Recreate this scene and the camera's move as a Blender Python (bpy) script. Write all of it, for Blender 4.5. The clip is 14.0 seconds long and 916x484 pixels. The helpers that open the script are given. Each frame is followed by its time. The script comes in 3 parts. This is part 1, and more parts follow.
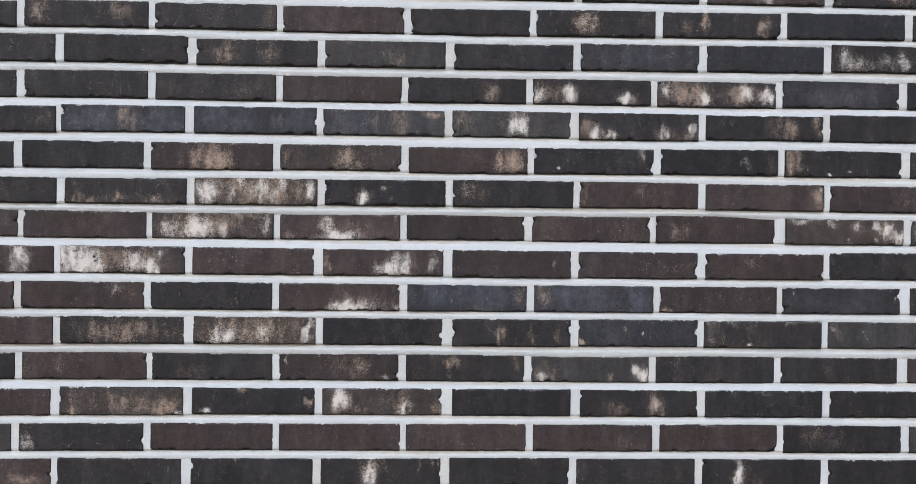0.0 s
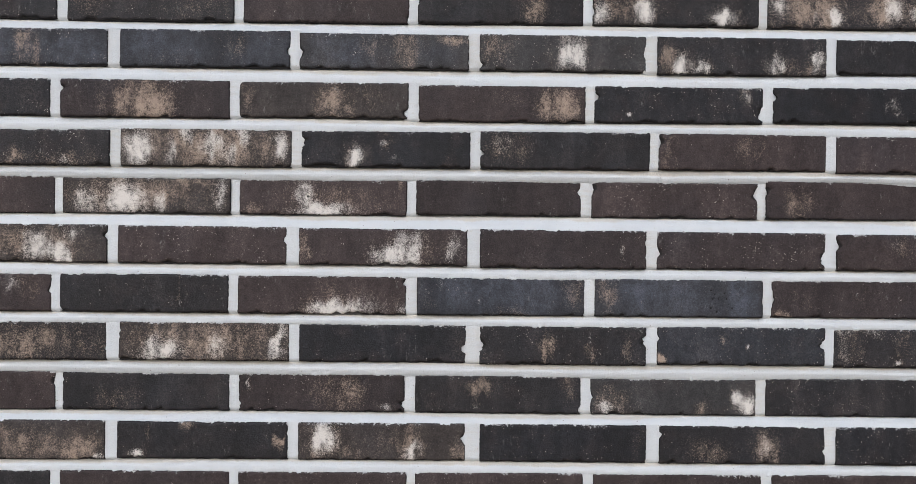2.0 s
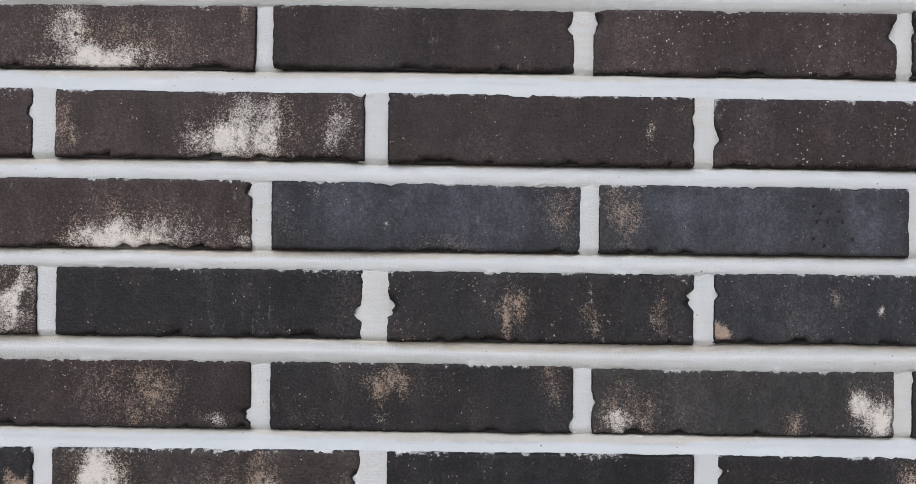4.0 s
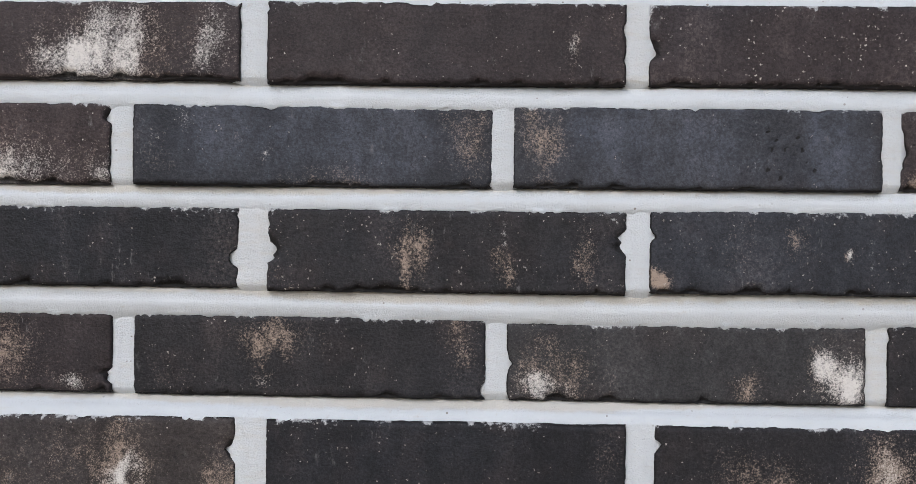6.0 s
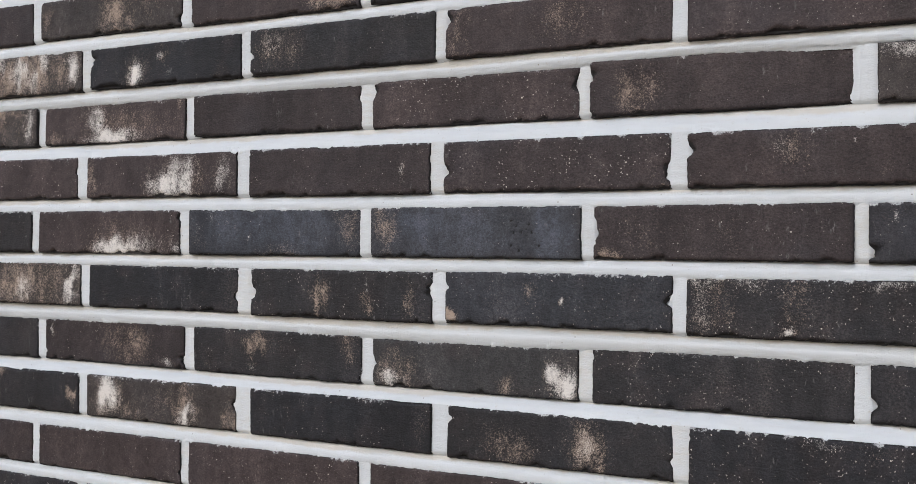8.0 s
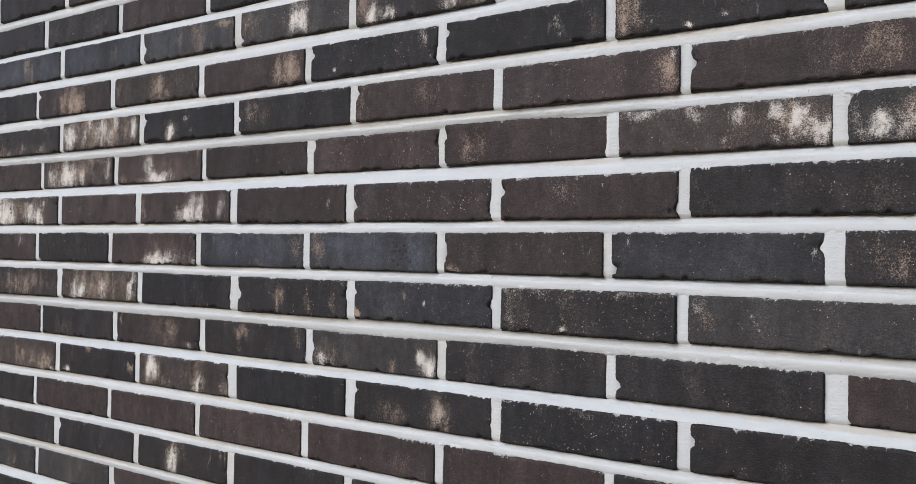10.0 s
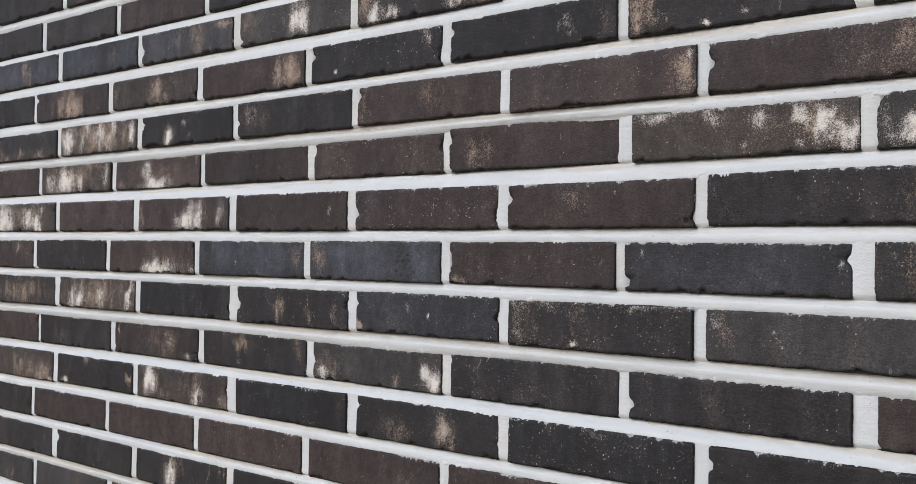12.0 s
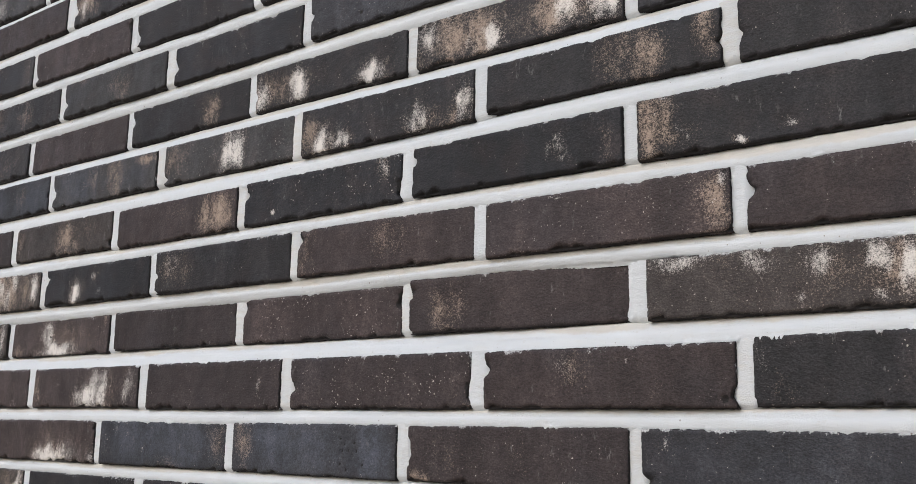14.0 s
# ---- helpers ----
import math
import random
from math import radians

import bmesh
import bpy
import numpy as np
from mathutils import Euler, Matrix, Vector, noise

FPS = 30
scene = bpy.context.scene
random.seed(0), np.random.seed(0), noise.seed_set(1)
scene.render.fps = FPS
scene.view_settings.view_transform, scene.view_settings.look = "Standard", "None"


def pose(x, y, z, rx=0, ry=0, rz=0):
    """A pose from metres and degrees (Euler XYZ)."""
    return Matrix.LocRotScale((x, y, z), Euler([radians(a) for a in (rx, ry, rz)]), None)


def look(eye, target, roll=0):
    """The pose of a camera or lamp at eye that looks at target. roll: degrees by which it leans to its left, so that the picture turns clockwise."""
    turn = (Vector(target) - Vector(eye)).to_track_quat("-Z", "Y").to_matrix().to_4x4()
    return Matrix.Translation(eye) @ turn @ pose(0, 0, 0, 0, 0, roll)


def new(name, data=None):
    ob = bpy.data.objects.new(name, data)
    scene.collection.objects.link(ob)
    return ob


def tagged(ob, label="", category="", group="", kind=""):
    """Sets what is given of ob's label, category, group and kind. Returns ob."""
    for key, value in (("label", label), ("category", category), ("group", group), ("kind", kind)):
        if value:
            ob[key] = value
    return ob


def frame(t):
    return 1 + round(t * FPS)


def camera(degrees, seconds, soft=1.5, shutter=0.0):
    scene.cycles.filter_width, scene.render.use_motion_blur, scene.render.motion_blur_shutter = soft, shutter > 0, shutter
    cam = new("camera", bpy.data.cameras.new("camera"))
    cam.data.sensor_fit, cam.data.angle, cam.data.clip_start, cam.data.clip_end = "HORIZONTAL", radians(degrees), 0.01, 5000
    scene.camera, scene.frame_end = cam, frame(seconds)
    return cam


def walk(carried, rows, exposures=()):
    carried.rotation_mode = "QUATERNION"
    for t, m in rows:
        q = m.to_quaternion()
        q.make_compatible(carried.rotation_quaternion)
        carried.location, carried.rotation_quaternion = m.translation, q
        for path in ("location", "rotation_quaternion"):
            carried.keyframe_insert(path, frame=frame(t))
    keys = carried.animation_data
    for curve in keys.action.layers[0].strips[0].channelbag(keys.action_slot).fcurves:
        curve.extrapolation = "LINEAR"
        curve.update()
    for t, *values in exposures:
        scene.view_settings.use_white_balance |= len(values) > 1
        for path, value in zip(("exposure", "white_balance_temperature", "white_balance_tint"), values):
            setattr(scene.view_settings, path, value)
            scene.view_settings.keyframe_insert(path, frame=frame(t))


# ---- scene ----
cam = camera(49.73, 14.0, soft=0.55)
PATH = [
    (0, (0.0202, -1.7252, 1.5807), (0.0963, 0.2733, 1.5766), 0.62),
    (0.5, (0.0510, -1.5224, 1.5661), (0.0922, 0.4772, 1.5636), 0.56),
    (1, (0.0357, -1.3741, 1.5505), (0.0627, 0.6257, 1.5537), 0.61),
    (1.5, (0.0284, -1.2894, 1.5521), (0.0592, 0.7104, 1.5473), 0.63),
    (2, (0.0337, -1.2327, 1.5466), (0.0586, 0.7672, 1.5476), 0.61),
    (2.5, (0.0614, -1.1043, 1.5444), (0.0903, 0.8955, 1.5402), 0.64),
    (3, (0.1118, -0.9337, 1.5299), (0.1131, 1.0663, 1.5402), 0.63),
    (3.5, (0.1164, -0.7684, 1.4958), (0.1170, 1.2315, 1.5180), 0.64),
    (4, (0.1209, -0.6711, 1.4554), (0.1324, 1.3288, 1.4775), 0.74),
    (4.2, (0.1286, -0.6367, 1.4422), (0.1382, 1.3632, 1.4604), 0.74),
    (6.3, (0.2318, -0.5726, 1.4181), (0.1560, 1.4258, 1.4427), 0.56),
    (6.5, (0.2558, -0.5896, 1.4245), (0.1548, 1.4076, 1.4515), 0.42),
    (7, (0.3380, -0.6785, 1.4344), (0.0538, 1.3011, 1.4559), 0.38),
    (7.5, (0.4894, -0.7518, 1.4489), (-0.0833, 1.1642, 1.4769), 0.42),
    (8, (0.7085, -0.8152, 1.4651), (-0.1658, 0.9835, 1.4777), 0.52),
    (8.5, (0.9061, -0.8939, 1.4700), (-0.1965, 0.7746, 1.4841), 0.79),
    (9, (1.0420, -0.8967, 1.4746), (-0.1299, 0.7239, 1.4941), 0.87),
    (11.5, (1.1867, -0.8547, 1.4838), (-0.0909, 0.6839, 1.5078), 0.92),
    (12, (1.1313, -0.8401, 1.4881), (-0.1241, 0.7165, 1.5145), 0.84),
    (12.5, (1.0861, -0.7934, 1.4810), (-0.1520, 0.7763, 1.5358), 0.93),
    (13, (1.0691, -0.7234, 1.4921), (-0.1518, 0.8545, 1.6325), 0.99),
    (13.5, (1.0190, -0.6728, 1.4997), (-0.1949, 0.8945, 1.7639), 1.03),
    (14, (0.9922, -0.6501, 1.4986), (-0.2061, 0.9065, 1.8742), 1.04),
]
EXPOSURES = [(0.0, -0.09, 5660, 9), (1.5, -0.1, 5720, 9), (3.0, -0.13, 5840, 9), (4.2, -0.16, 5740, 9), (6.5, -0.12, 5690, 9), (8.0, -0.1, 5800, 9), (11.5, -0.08, 5840, 9), (14.0, -0.05, 5920, 9)]
walk(cam, [(t, look(eye, target, roll)) for t, eye, target, roll in PATH], EXPOSURES)

# ---- light: an overcast day, the sky in front of the wall ----
world = bpy.data.worlds.new("sky")
scene.world = world
world.use_nodes = True
wn, wl = world.node_tree.nodes, world.node_tree.links
sky = wn.new("ShaderNodeTexSky")
sky.sky_type, sky.sun_disc = "NISHITA", False
sky.sun_elevation, sky.sun_rotation = radians(37), radians(195)
sky.air_density, sky.dust_density, sky.ozone_density = 1.0, 4.0, 1.0
wl.new(sky.outputs[0], wn["Background"].inputs[0])
wn["Background"].inputs[1].default_value = 0.12
sun_data = bpy.data.lights.new("sun", "SUN")
sun_data.energy, sun_data.angle, sun_data.color = 1.25, radians(50), (1.0, 0.97, 0.93)
sun = new("sun", sun_data)
sun.matrix_world = look((-0.9, -3.4, 2.6), (0, 0, 0))


# ---- materials ----
def material(name, rough=0.7, specular=0.4):
    m = bpy.data.materials.new(name)
    m.use_nodes = True
    n, l = m.node_tree.nodes, m.node_tree.links
    b = n["Principled BSDF"]
    b.inputs["Roughness"].default_value = rough
    b.inputs["Specular IOR Level"].default_value = specular
    return m, n, l, b


def noise_tex(n, l, vec, scale, detail=3.0, rough=0.6):
    x = n.new("ShaderNodeTexNoise")
    x.inputs["Scale"].default_value = scale
    x.inputs["Detail"].default_value = detail
    x.inputs["Roughness"].default_value = rough
    l.new(vec, x.inputs["Vector"])
    return x.outputs["Fac"]


def calc(n, l, op, a, b=0.0, c=None, clamp=False):
    x = n.new("ShaderNodeMath")
    x.operation, x.use_clamp = op, clamp
    for k, v in enumerate((a, b) if c is None else (a, b, c)):
        if isinstance(v, (int, float)):
            x.inputs[k].default_value = v
        else:
            l.new(v, x.inputs[k])
    return x.outputs[0]


def span(n, l, v, lo, hi, to0=0.0, to1=1.0):
    x = n.new("ShaderNodeMapRange")
    x.interpolation_type = "SMOOTHSTEP"
    l.new(v, x.inputs["Value"])
    for k, w in zip(("From Min", "From Max", "To Min", "To Max"), (lo, hi, to0, to1)):
        x.inputs[k].default_value = w
    return x.outputs[0]


def blend(n, l, fac, a, b, mode="MIX"):
    x = n.new("ShaderNodeMix")
    x.data_type, x.blend_type = "RGBA", mode
    for k, v in ((0, fac), (6, a), (7, b)):
        if isinstance(v, (int, float)):
            x.inputs[k].default_value = v
        elif isinstance(v, tuple):
            x.inputs[k].default_value = (*v, 1.0)
        else:
            l.new(v, x.inputs[k])
    return x.outputs[2]


def bump(n, l, height, strength, distance, before=None):
    x = n.new("ShaderNodeBump")
    x.inputs["Strength"].default_value, x.inputs["Distance"].default_value = strength, distance
    l.new(height, x.inputs["Height"])
    if before is not None:
        l.new(before, x.inputs["Normal"])
    return x.outputs[0]


def brick_material():
    m, n, l, b = material("fired_brick")
    pos = n.new("ShaderNodeNewGeometry").outputs["Position"]
    info = n.new("ShaderNodeObjectInfo")
    chance = info.outputs["Random"]
    at = n.new("ShaderNodeAttribute")
    at.attribute_name = "marks"
    ch = n.new("ShaderNodeSeparateColor")
    l.new(at.outputs["Color"], ch.inputs[0])
    white, tan, blue, film = ch.outputs[0], ch.outputs[1], ch.outputs[2], at.outputs["Alpha"]

    def stretched(x, z, turn=0.0):
        v = n.new("ShaderNodeMapping")
        v.inputs["Scale"].default_value = (x, 1.0, z)
        v.inputs["Rotation"].default_value = (0.0, turn, 0.0)
        l.new(pos, v.inputs["Vector"])
        return v.outputs[0]

    def times(*vs):
        out = vs[0]
        for v in vs[1:]:
            out = calc(n, l, "MULTIPLY", out, v)
        return out

    # the grain: sand of about a millimetre, dimples drawn out along the face, clouds of some centimetres
    sand = noise_tex(n, l, pos, 1050, 2, 0.75)
    fine = noise_tex(n, l, pos, 560, 3, 0.75)
    mid = noise_tex(n, l, pos, 330, 3, 0.65)
    dimple = noise_tex(n, l, stretched(0.8, 1.1), 520, 2, 0.6)
    cloud = noise_tex(n, l, pos, 34, 3, 0.6)
    wide = noise_tex(n, l, pos, 11, 2, 0.5)
    streak = noise_tex(n, l, stretched(1.0, 0.35), 60, 3, 0.6)
    patch = noise_tex(n, l, pos, 150, 3, 0.65)
    # the skin of the firing: soft plum and slate clouds over each brick's own tone
    tone = blend(n, l, span(n, l, cloud, 0.45, 0.72, 0.0, 0.30), info.outputs["Color"], (0.056, 0.043, 0.041))
    tone = blend(n, l, span(n, l, wide, 0.48, 0.70, 0.0, 0.22), tone, (0.026, 0.029, 0.037))
    tone = blend(n, l, times(blue, span(n, l, cloud, 0.3, 0.62, 0.45, 0.95), span(n, l, patch, 0.3, 0.7, 0.75, 1.0)), tone, (0.066, 0.071, 0.088))
    # smoke of the firing: soft upright bands and blotches, lighter and darker
    smoke = noise_tex(n, l, stretched(1.0, 0.30), 30, 4, 0.62)
    blotch = noise_tex(n, l, pos, 95, 4, 0.7)
    shade = n.new("ShaderNodeCombineColor")
    level = times(span(n, l, smoke, 0.30, 0.72, 0.80, 1.28), span(n, l, blotch, 0.30, 0.72, 0.84, 1.22), span(n, l, fine, 0.30, 0.72, 0.71, 1.29), span(n, l, sand, 0.30, 0.70, 0.83, 1.18), span(n, l, chance, 0.0, 1.0, 0.93, 1.14))
    for k in range(3):
        l.new(level, shade.inputs[k])
    tone = blend(n, l, 1.0, tone, shade.outputs[0], "MULTIPLY")
    # a thin brown bloom where the smoke is lightest
    bloom = times(span(n, l, smoke, 0.50, 0.74), span(n, l, fine, 0.42, 0.66), span(n, l, chance, 0.0, 1.0, 0.04, 0.22))
    tone = blend(n, l, bloom, tone, (0.24, 0.19, 0.165))
    # small dark pits
    tone = blend(n, l, span(n, l, mid, 0.42, 0.27, 0.0, 0.55), tone, (0.011, 0.011, 0.012))
    grain = calc(n, l, "ADD", calc(n, l, "MULTIPLY", fine, 0.60), calc(n, l, "ADD", calc(n, l, "MULTIPLY", sand, 0.85), calc(n, l, "MULTIPLY", mid, 0.20)))

    def dust(amount, gain, soft, width):
        v = times(amount, span(n, l, streak, 0.28, 0.72, 0.60, 1.32), span(n, l, patch, 0.3, 0.7, 0.78, 1.20))
        v = calc(n, l, "ADD", v, calc(n, l, "MULTIPLY", calc(n, l, "SUBTRACT", grain, 0.83), gain))
        return times(span(n, l, v, soft, soft + width), span(n, l, amount, 0.01, 0.15))

    tone = blend(n, l, times(dust(tan, 2.4, 0.37, 0.98), 0.80), tone, (0.42, 0.325, 0.255))
    tone = blend(n, l, times(dust(white, 1.7, 0.25, 0.92), 0.93), tone, (0.69, 0.655, 0.615))
    # dull scuffs, mostly upright
    scuff = times(span(n, l, noise_tex(n, l, stretched(1.0, 0.36, 0.25), 210, 5, 0.72), 0.58, 0.76), span(n, l, noise_tex(n, l, pos, 26, 2, 0.5), 0.48, 0.68))
    tone = blend(n, l, times(scuff, 0.75), tone, (0.25, 0.24, 0.235))

    # specks and flecks of lime, uneven in size and outline, crowded on some bricks and sparse on others
    def specks(scale, wobble, few, many, gain, soft):
        warp = n.new("ShaderNodeVectorMath")
        warp.operation = "MULTIPLY_ADD"
        wob = n.new("ShaderNodeTexNoise")
        wob.inputs["Scale"].default_value = scale * 1.6
        l.new(pos, wob.inputs["Vector"])
        l.new(wob.outputs["Color"], warp.inputs[0])
        warp.inputs[1].default_value = (wobble, wobble, wobble)
        l.new(pos, warp.inputs[2])
        cells = n.new("ShaderNodeTexVoronoi")
        cells.inputs["Scale"].default_value = scale
        l.new(warp.outputs[0], cells.inputs["Vector"])
        pick = n.new("ShaderNodeSeparateColor")
        l.new(cells.outputs["Color"], pick.inputs[0])
        crowd = calc(n, l, "ADD", times(span(n, l, cloud, 0.32, 0.68, 0.0, 0.55), 1.0), times(chance, 0.45))
        edge = calc(n, l, "MULTIPLY_ADD", crowd, many - few, few)
        size = times(calc(n, l, "SUBTRACT", pick.outputs[0], edge), gain)
        v = span(n, l, calc(n, l, "SUBTRACT", size, cells.outputs["Distance"]), 0.0, soft)
        return times(v, span(n, l, pick.outputs[1], 0.1, 1.0, 0.35, 1.0))

    tone = blend(n, l, specks(740, 0.0022, 0.988, 0.815, 3.6, 0.17), tone, (0.52, 0.47, 0.42))
    tone = blend(n, l, specks(520, 0.0030, 0.993, 0.960, 8.0, 0.19), tone, (0.56, 0.52, 0.47))
    tone = blend(n, l, specks(230, 0.0062, 0.996, 0.975, 15.0, 0.2), tone, (0.52, 0.49, 0.45))
    # broken arrises and pits show the black core; all edges get a dark rim
    dark_share = n.new("ShaderNodeAttribute")
    dark_share.attribute_name = "broken_and_rim"
    shown = span(n, l, calc(n, l, "ADD", dark_share.outputs["Fac"], calc(n, l, "MULTIPLY", calc(n, l, "SUBTRACT", mid, 0.5), 0.7)), 0.35, 0.65)
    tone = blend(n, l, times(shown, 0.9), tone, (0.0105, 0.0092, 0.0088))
    # thin film of mortar left on the arrises
    smear = span(n, l, calc(n, l, "ADD", film, calc(n, l, "MULTIPLY", calc(n, l, "SUBTRACT", mid, 0.5), 1.6)), 0.42, 0.72)
    tone = blend(n, l, times(smear, span(n, l, fine, 0.3, 0.6, 0.25, 0.85)), tone, (0.56, 0.56, 0.56))
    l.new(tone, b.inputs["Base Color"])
    l.new(span(n, l, cloud, 0.3, 0.7, 0.48, 0.64), b.inputs["Roughness"])
    b.inputs["Specular IOR Level"].default_value = 0.20
    one = bump(n, l, dimple, 0.36, 0.0014)
    l.new(bump(n, l, fine, 0.45, 0.0010, one), b.inputs["Normal"])
    return m


def mortar_material():
    m, n, l, b = material("pale_mortar", 0.9, 0.2)
    pos = n.new("ShaderNodeNewGeometry").outputs["Position"]
    fine = noise_tex(n, l, pos, 1000, 3, 0.7)
    mid = noise_tex(n, l, pos, 170, 4, 0.65)
    cloud = noise_tex(n, l, pos, 20, 3, 0.5)
    flow = n.new("ShaderNodeMapping")
    flow.inputs["Scale"].default_value = (0.22, 1.0, 1.0)
    l.new(pos, flow.inputs["Vector"])
    drawn = noise_tex(n, l, flow.outputs[0], 260, 3, 0.6)
    # cool white mortar, tinted beige under the bricks: their warm shade put into colour
    lit_tint = n.new("ShaderNodeAttribute")
    lit_tint.attribute_name = "lit_tint"
    lit_mix = span(n, l, calc(n, l, "ADD", lit_tint.outputs["Fac"], calc(n, l, "MULTIPLY", calc(n, l, "SUBTRACT", drawn, 0.5), 0.9)), 0.15, 0.85)
    tone = blend(n, l, lit_mix, (0.594, 0.569, 0.520), (0.644, 0.667, 0.685))
    tone = blend(n, l, span(n, l, cloud, 0.45, 0.75, 0.0, 0.35), tone, (0.580, 0.592, 0.594))
    tone = blend(n, l, span(n, l, drawn, 0.56, 0.78, 0.0, 0.40), tone, (0.59, 0.575, 0.545))
    tone = blend(n, l, span(n, l, mid, 0.62, 0.80, 0.0, 0.55), tone, (0.50, 0.465, 0.41))
    # dark grains, sand and small voids
    cells = n.new("ShaderNodeTexVoronoi")
    cells.inputs["Scale"].default_value = 420
    l.new(pos, cells.inputs["Vector"])
    pick = n.new("ShaderNodeSeparateColor")
    l.new(cells.outputs["Color"], pick.inputs[0])
    size = calc(n, l, "MULTIPLY", calc(n, l, "SUBTRACT", pick.outputs[0], 0.965), 11.0)
    grit = span(n, l, calc(n, l, "SUBTRACT", size, cells.outputs["Distance"]), 0.0, 0.14)
    tone = blend(n, l, calc(n, l, "MULTIPLY", grit, span(n, l, pick.outputs[1], 0.0, 1.0, 0.2, 0.85)), tone, (0.20, 0.17, 0.14))
    tone = blend(n, l, span(n, l, fine, 0.66, 0.78, 0.0, 0.65), tone, (0.34, 0.32, 0.29))
    l.new(tone, b.inputs["Base Color"])
    one = bump(n, l, drawn, 0.25, 0.0011)
    two = bump(n, l, mid, 0.60, 0.0013, one)
    l.new(bump(n, l, fine, 0.85, 0.0009, two), b.inputs["Normal"])
    return m


# unseen ground: its pale warm colour is chosen to bounce light onto the wall
def ground_material():
    m, n, l, b = material("bounce_ground", 0.9, 0.2)
    pos = n.new("ShaderNodeNewGeometry").outputs["Position"]
    tone = blend(n, l, noise_tex(n, l, pos, 3, 4), (0.46, 0.38, 0.28), (0.53, 0.44, 0.33))
    tone = blend(n, l, span(n, l, noise_tex(n, l, pos, 220, 3), 0.5, 0.8, 0.0, 0.5), tone, (0.20, 0.185, 0.16))
    l.new(tone, b.inputs["Base Color"])
    l.new(bump(n, l, noise_tex(n, l, pos, 150, 4), 0.4, 0.003), b.inputs["Normal"])
    return m


BRICK, MORTAR, GROUND = brick_material(), mortar_material(), ground_material()

# ---- the wall: courses, bricks, marks ----
PITCH, COURSE, SHIFT, LENGTH, HEIGHT = 0.2225, 0.0608, 0.35, 0.2085, 0.0462
FIRST, LAST, WEST, EAST = -24, 24, -11, 13
TONES = {
    "k": (0.0222, 0.0206, 0.0222, 1), "n": (0.0450, 0.0338, 0.0332, 1), "b": (0.0262, 0.0270, 0.0315, 1),
    "B": (0.037, 0.0370, 0.041, 1), "g": (0.0395, 0.0380, 0.0390, 1), "K": (0.0174, 0.0169, 0.0194, 1), "w": (0.046, 0.0388, 0.0365, 1), "d": (0.0350, 0.0272, 0.0275, 1),
}
laid, fired = {}, {}


def lay(r, c, x0, x1, z0, z1, back, tone):
    """One brick of the stretch that the camera passes: its ends, bed and top, how far its face stands back, and its tone."""
    laid[r, c] = (x0, x1, z0, z1, back, tone)


def W(u, v, su, sv, a=1.0):
    return ("w", u, v, su, sv, a)


def T(u, v, su, sv, a=0.8):
    return ("t", u, v, su, sv, a)


def B(u, v, su, sv, a=0.9):
    return ("b", u, v, su, sv, a)


def SC(u0, v0, u1, v1, a=0.8):
    """A pale scratch from one place of the face to another."""
    return ("s", u0, v0, u1, v1, a)


def H(u, v, size=1.0):
    return ("h", u, v, size)


def NL(v, a=1.0, s=1.0):
    return ("L", v, a, s)


def NR(v, a=1.0, s=1.0):
    return ("R", v, a, s)


def marks(r, c, *some):
    """Lime and ash marks (along the brick and down from its top, as shares), and notches in the ends."""
    fired[r, c] = some


lay(8, -4, -0.8864, -0.6773, 1.9393, 1.9832, -0.0009, "k")
lay(8, -3, -0.6635, -0.4532, 1.9414, 1.9866, -0.0009, "k")
lay(8, -2, -0.4417, -0.2329, 1.9418, 1.9861, -0.0006, "k")
lay(8, -1, -0.2211, -0.0121, 1.9394, 1.9844, -0.0018, "n")
lay(8, 0, -0.0005, 0.2079, 1.9393, 1.9841, -0.0005, "k")
lay(8, 1, 0.2197, 0.4293, 1.9405, 1.9864, -0.0009, "k")
lay(8, 2, 0.4432, 0.6524, 1.9416, 1.9865, -0.0009, "k")
lay(8, 3, 0.6653, 0.8767, 1.9437, 1.9888, -0.0009, "b")
lay(8, 4, 0.8915, 1.1006, 1.9437, 1.9888, -0.0009, "b")
lay(7, -4, -0.8208, -0.6117, 1.8810, 1.9290, 0.0011, "k")
lay(7, -3, -0.5965, -0.3851, 1.8819, 1.9299, 0.0011, "k")
lay(7, -2, -0.3705, -0.1623, 1.8799, 1.9248, 0.0014, "k")
lay(7, -1, -0.1483, 0.0605, 1.8804, 1.9263, 0.0005, "g")
lay(7, 0, 0.0761, 0.2851, 1.8801, 1.9250, 0.0018, "K")
lay(7, 1, 0.2988, 0.5083, 1.8815, 1.9282, 0.0007, "k")
lay(7, 2, 0.5228, 0.7314, 1.8831, 1.9292, 0.0011, "b")
lay(7, 3, 0.7460, 0.9551, 1.8860, 1.9334, 0.0009, "k")
lay(6, -4, -0.8879, -0.6788, 1.8192, 1.8663, 0.0057, "k")
lay(6, -3, -0.6649, -0.4549, 1.8209, 1.8682, 0.0057, "k")
lay(6, -2, -0.4413, -0.2343, 1.8195, 1.8659, 0.0057, "k")
lay(6, -1, -0.2219, -0.0154, 1.8202, 1.8649, 0.0066, "n")
lay(6, 0, -0.0038, 0.2034, 1.8214, 1.8652, 0.0066, "k")
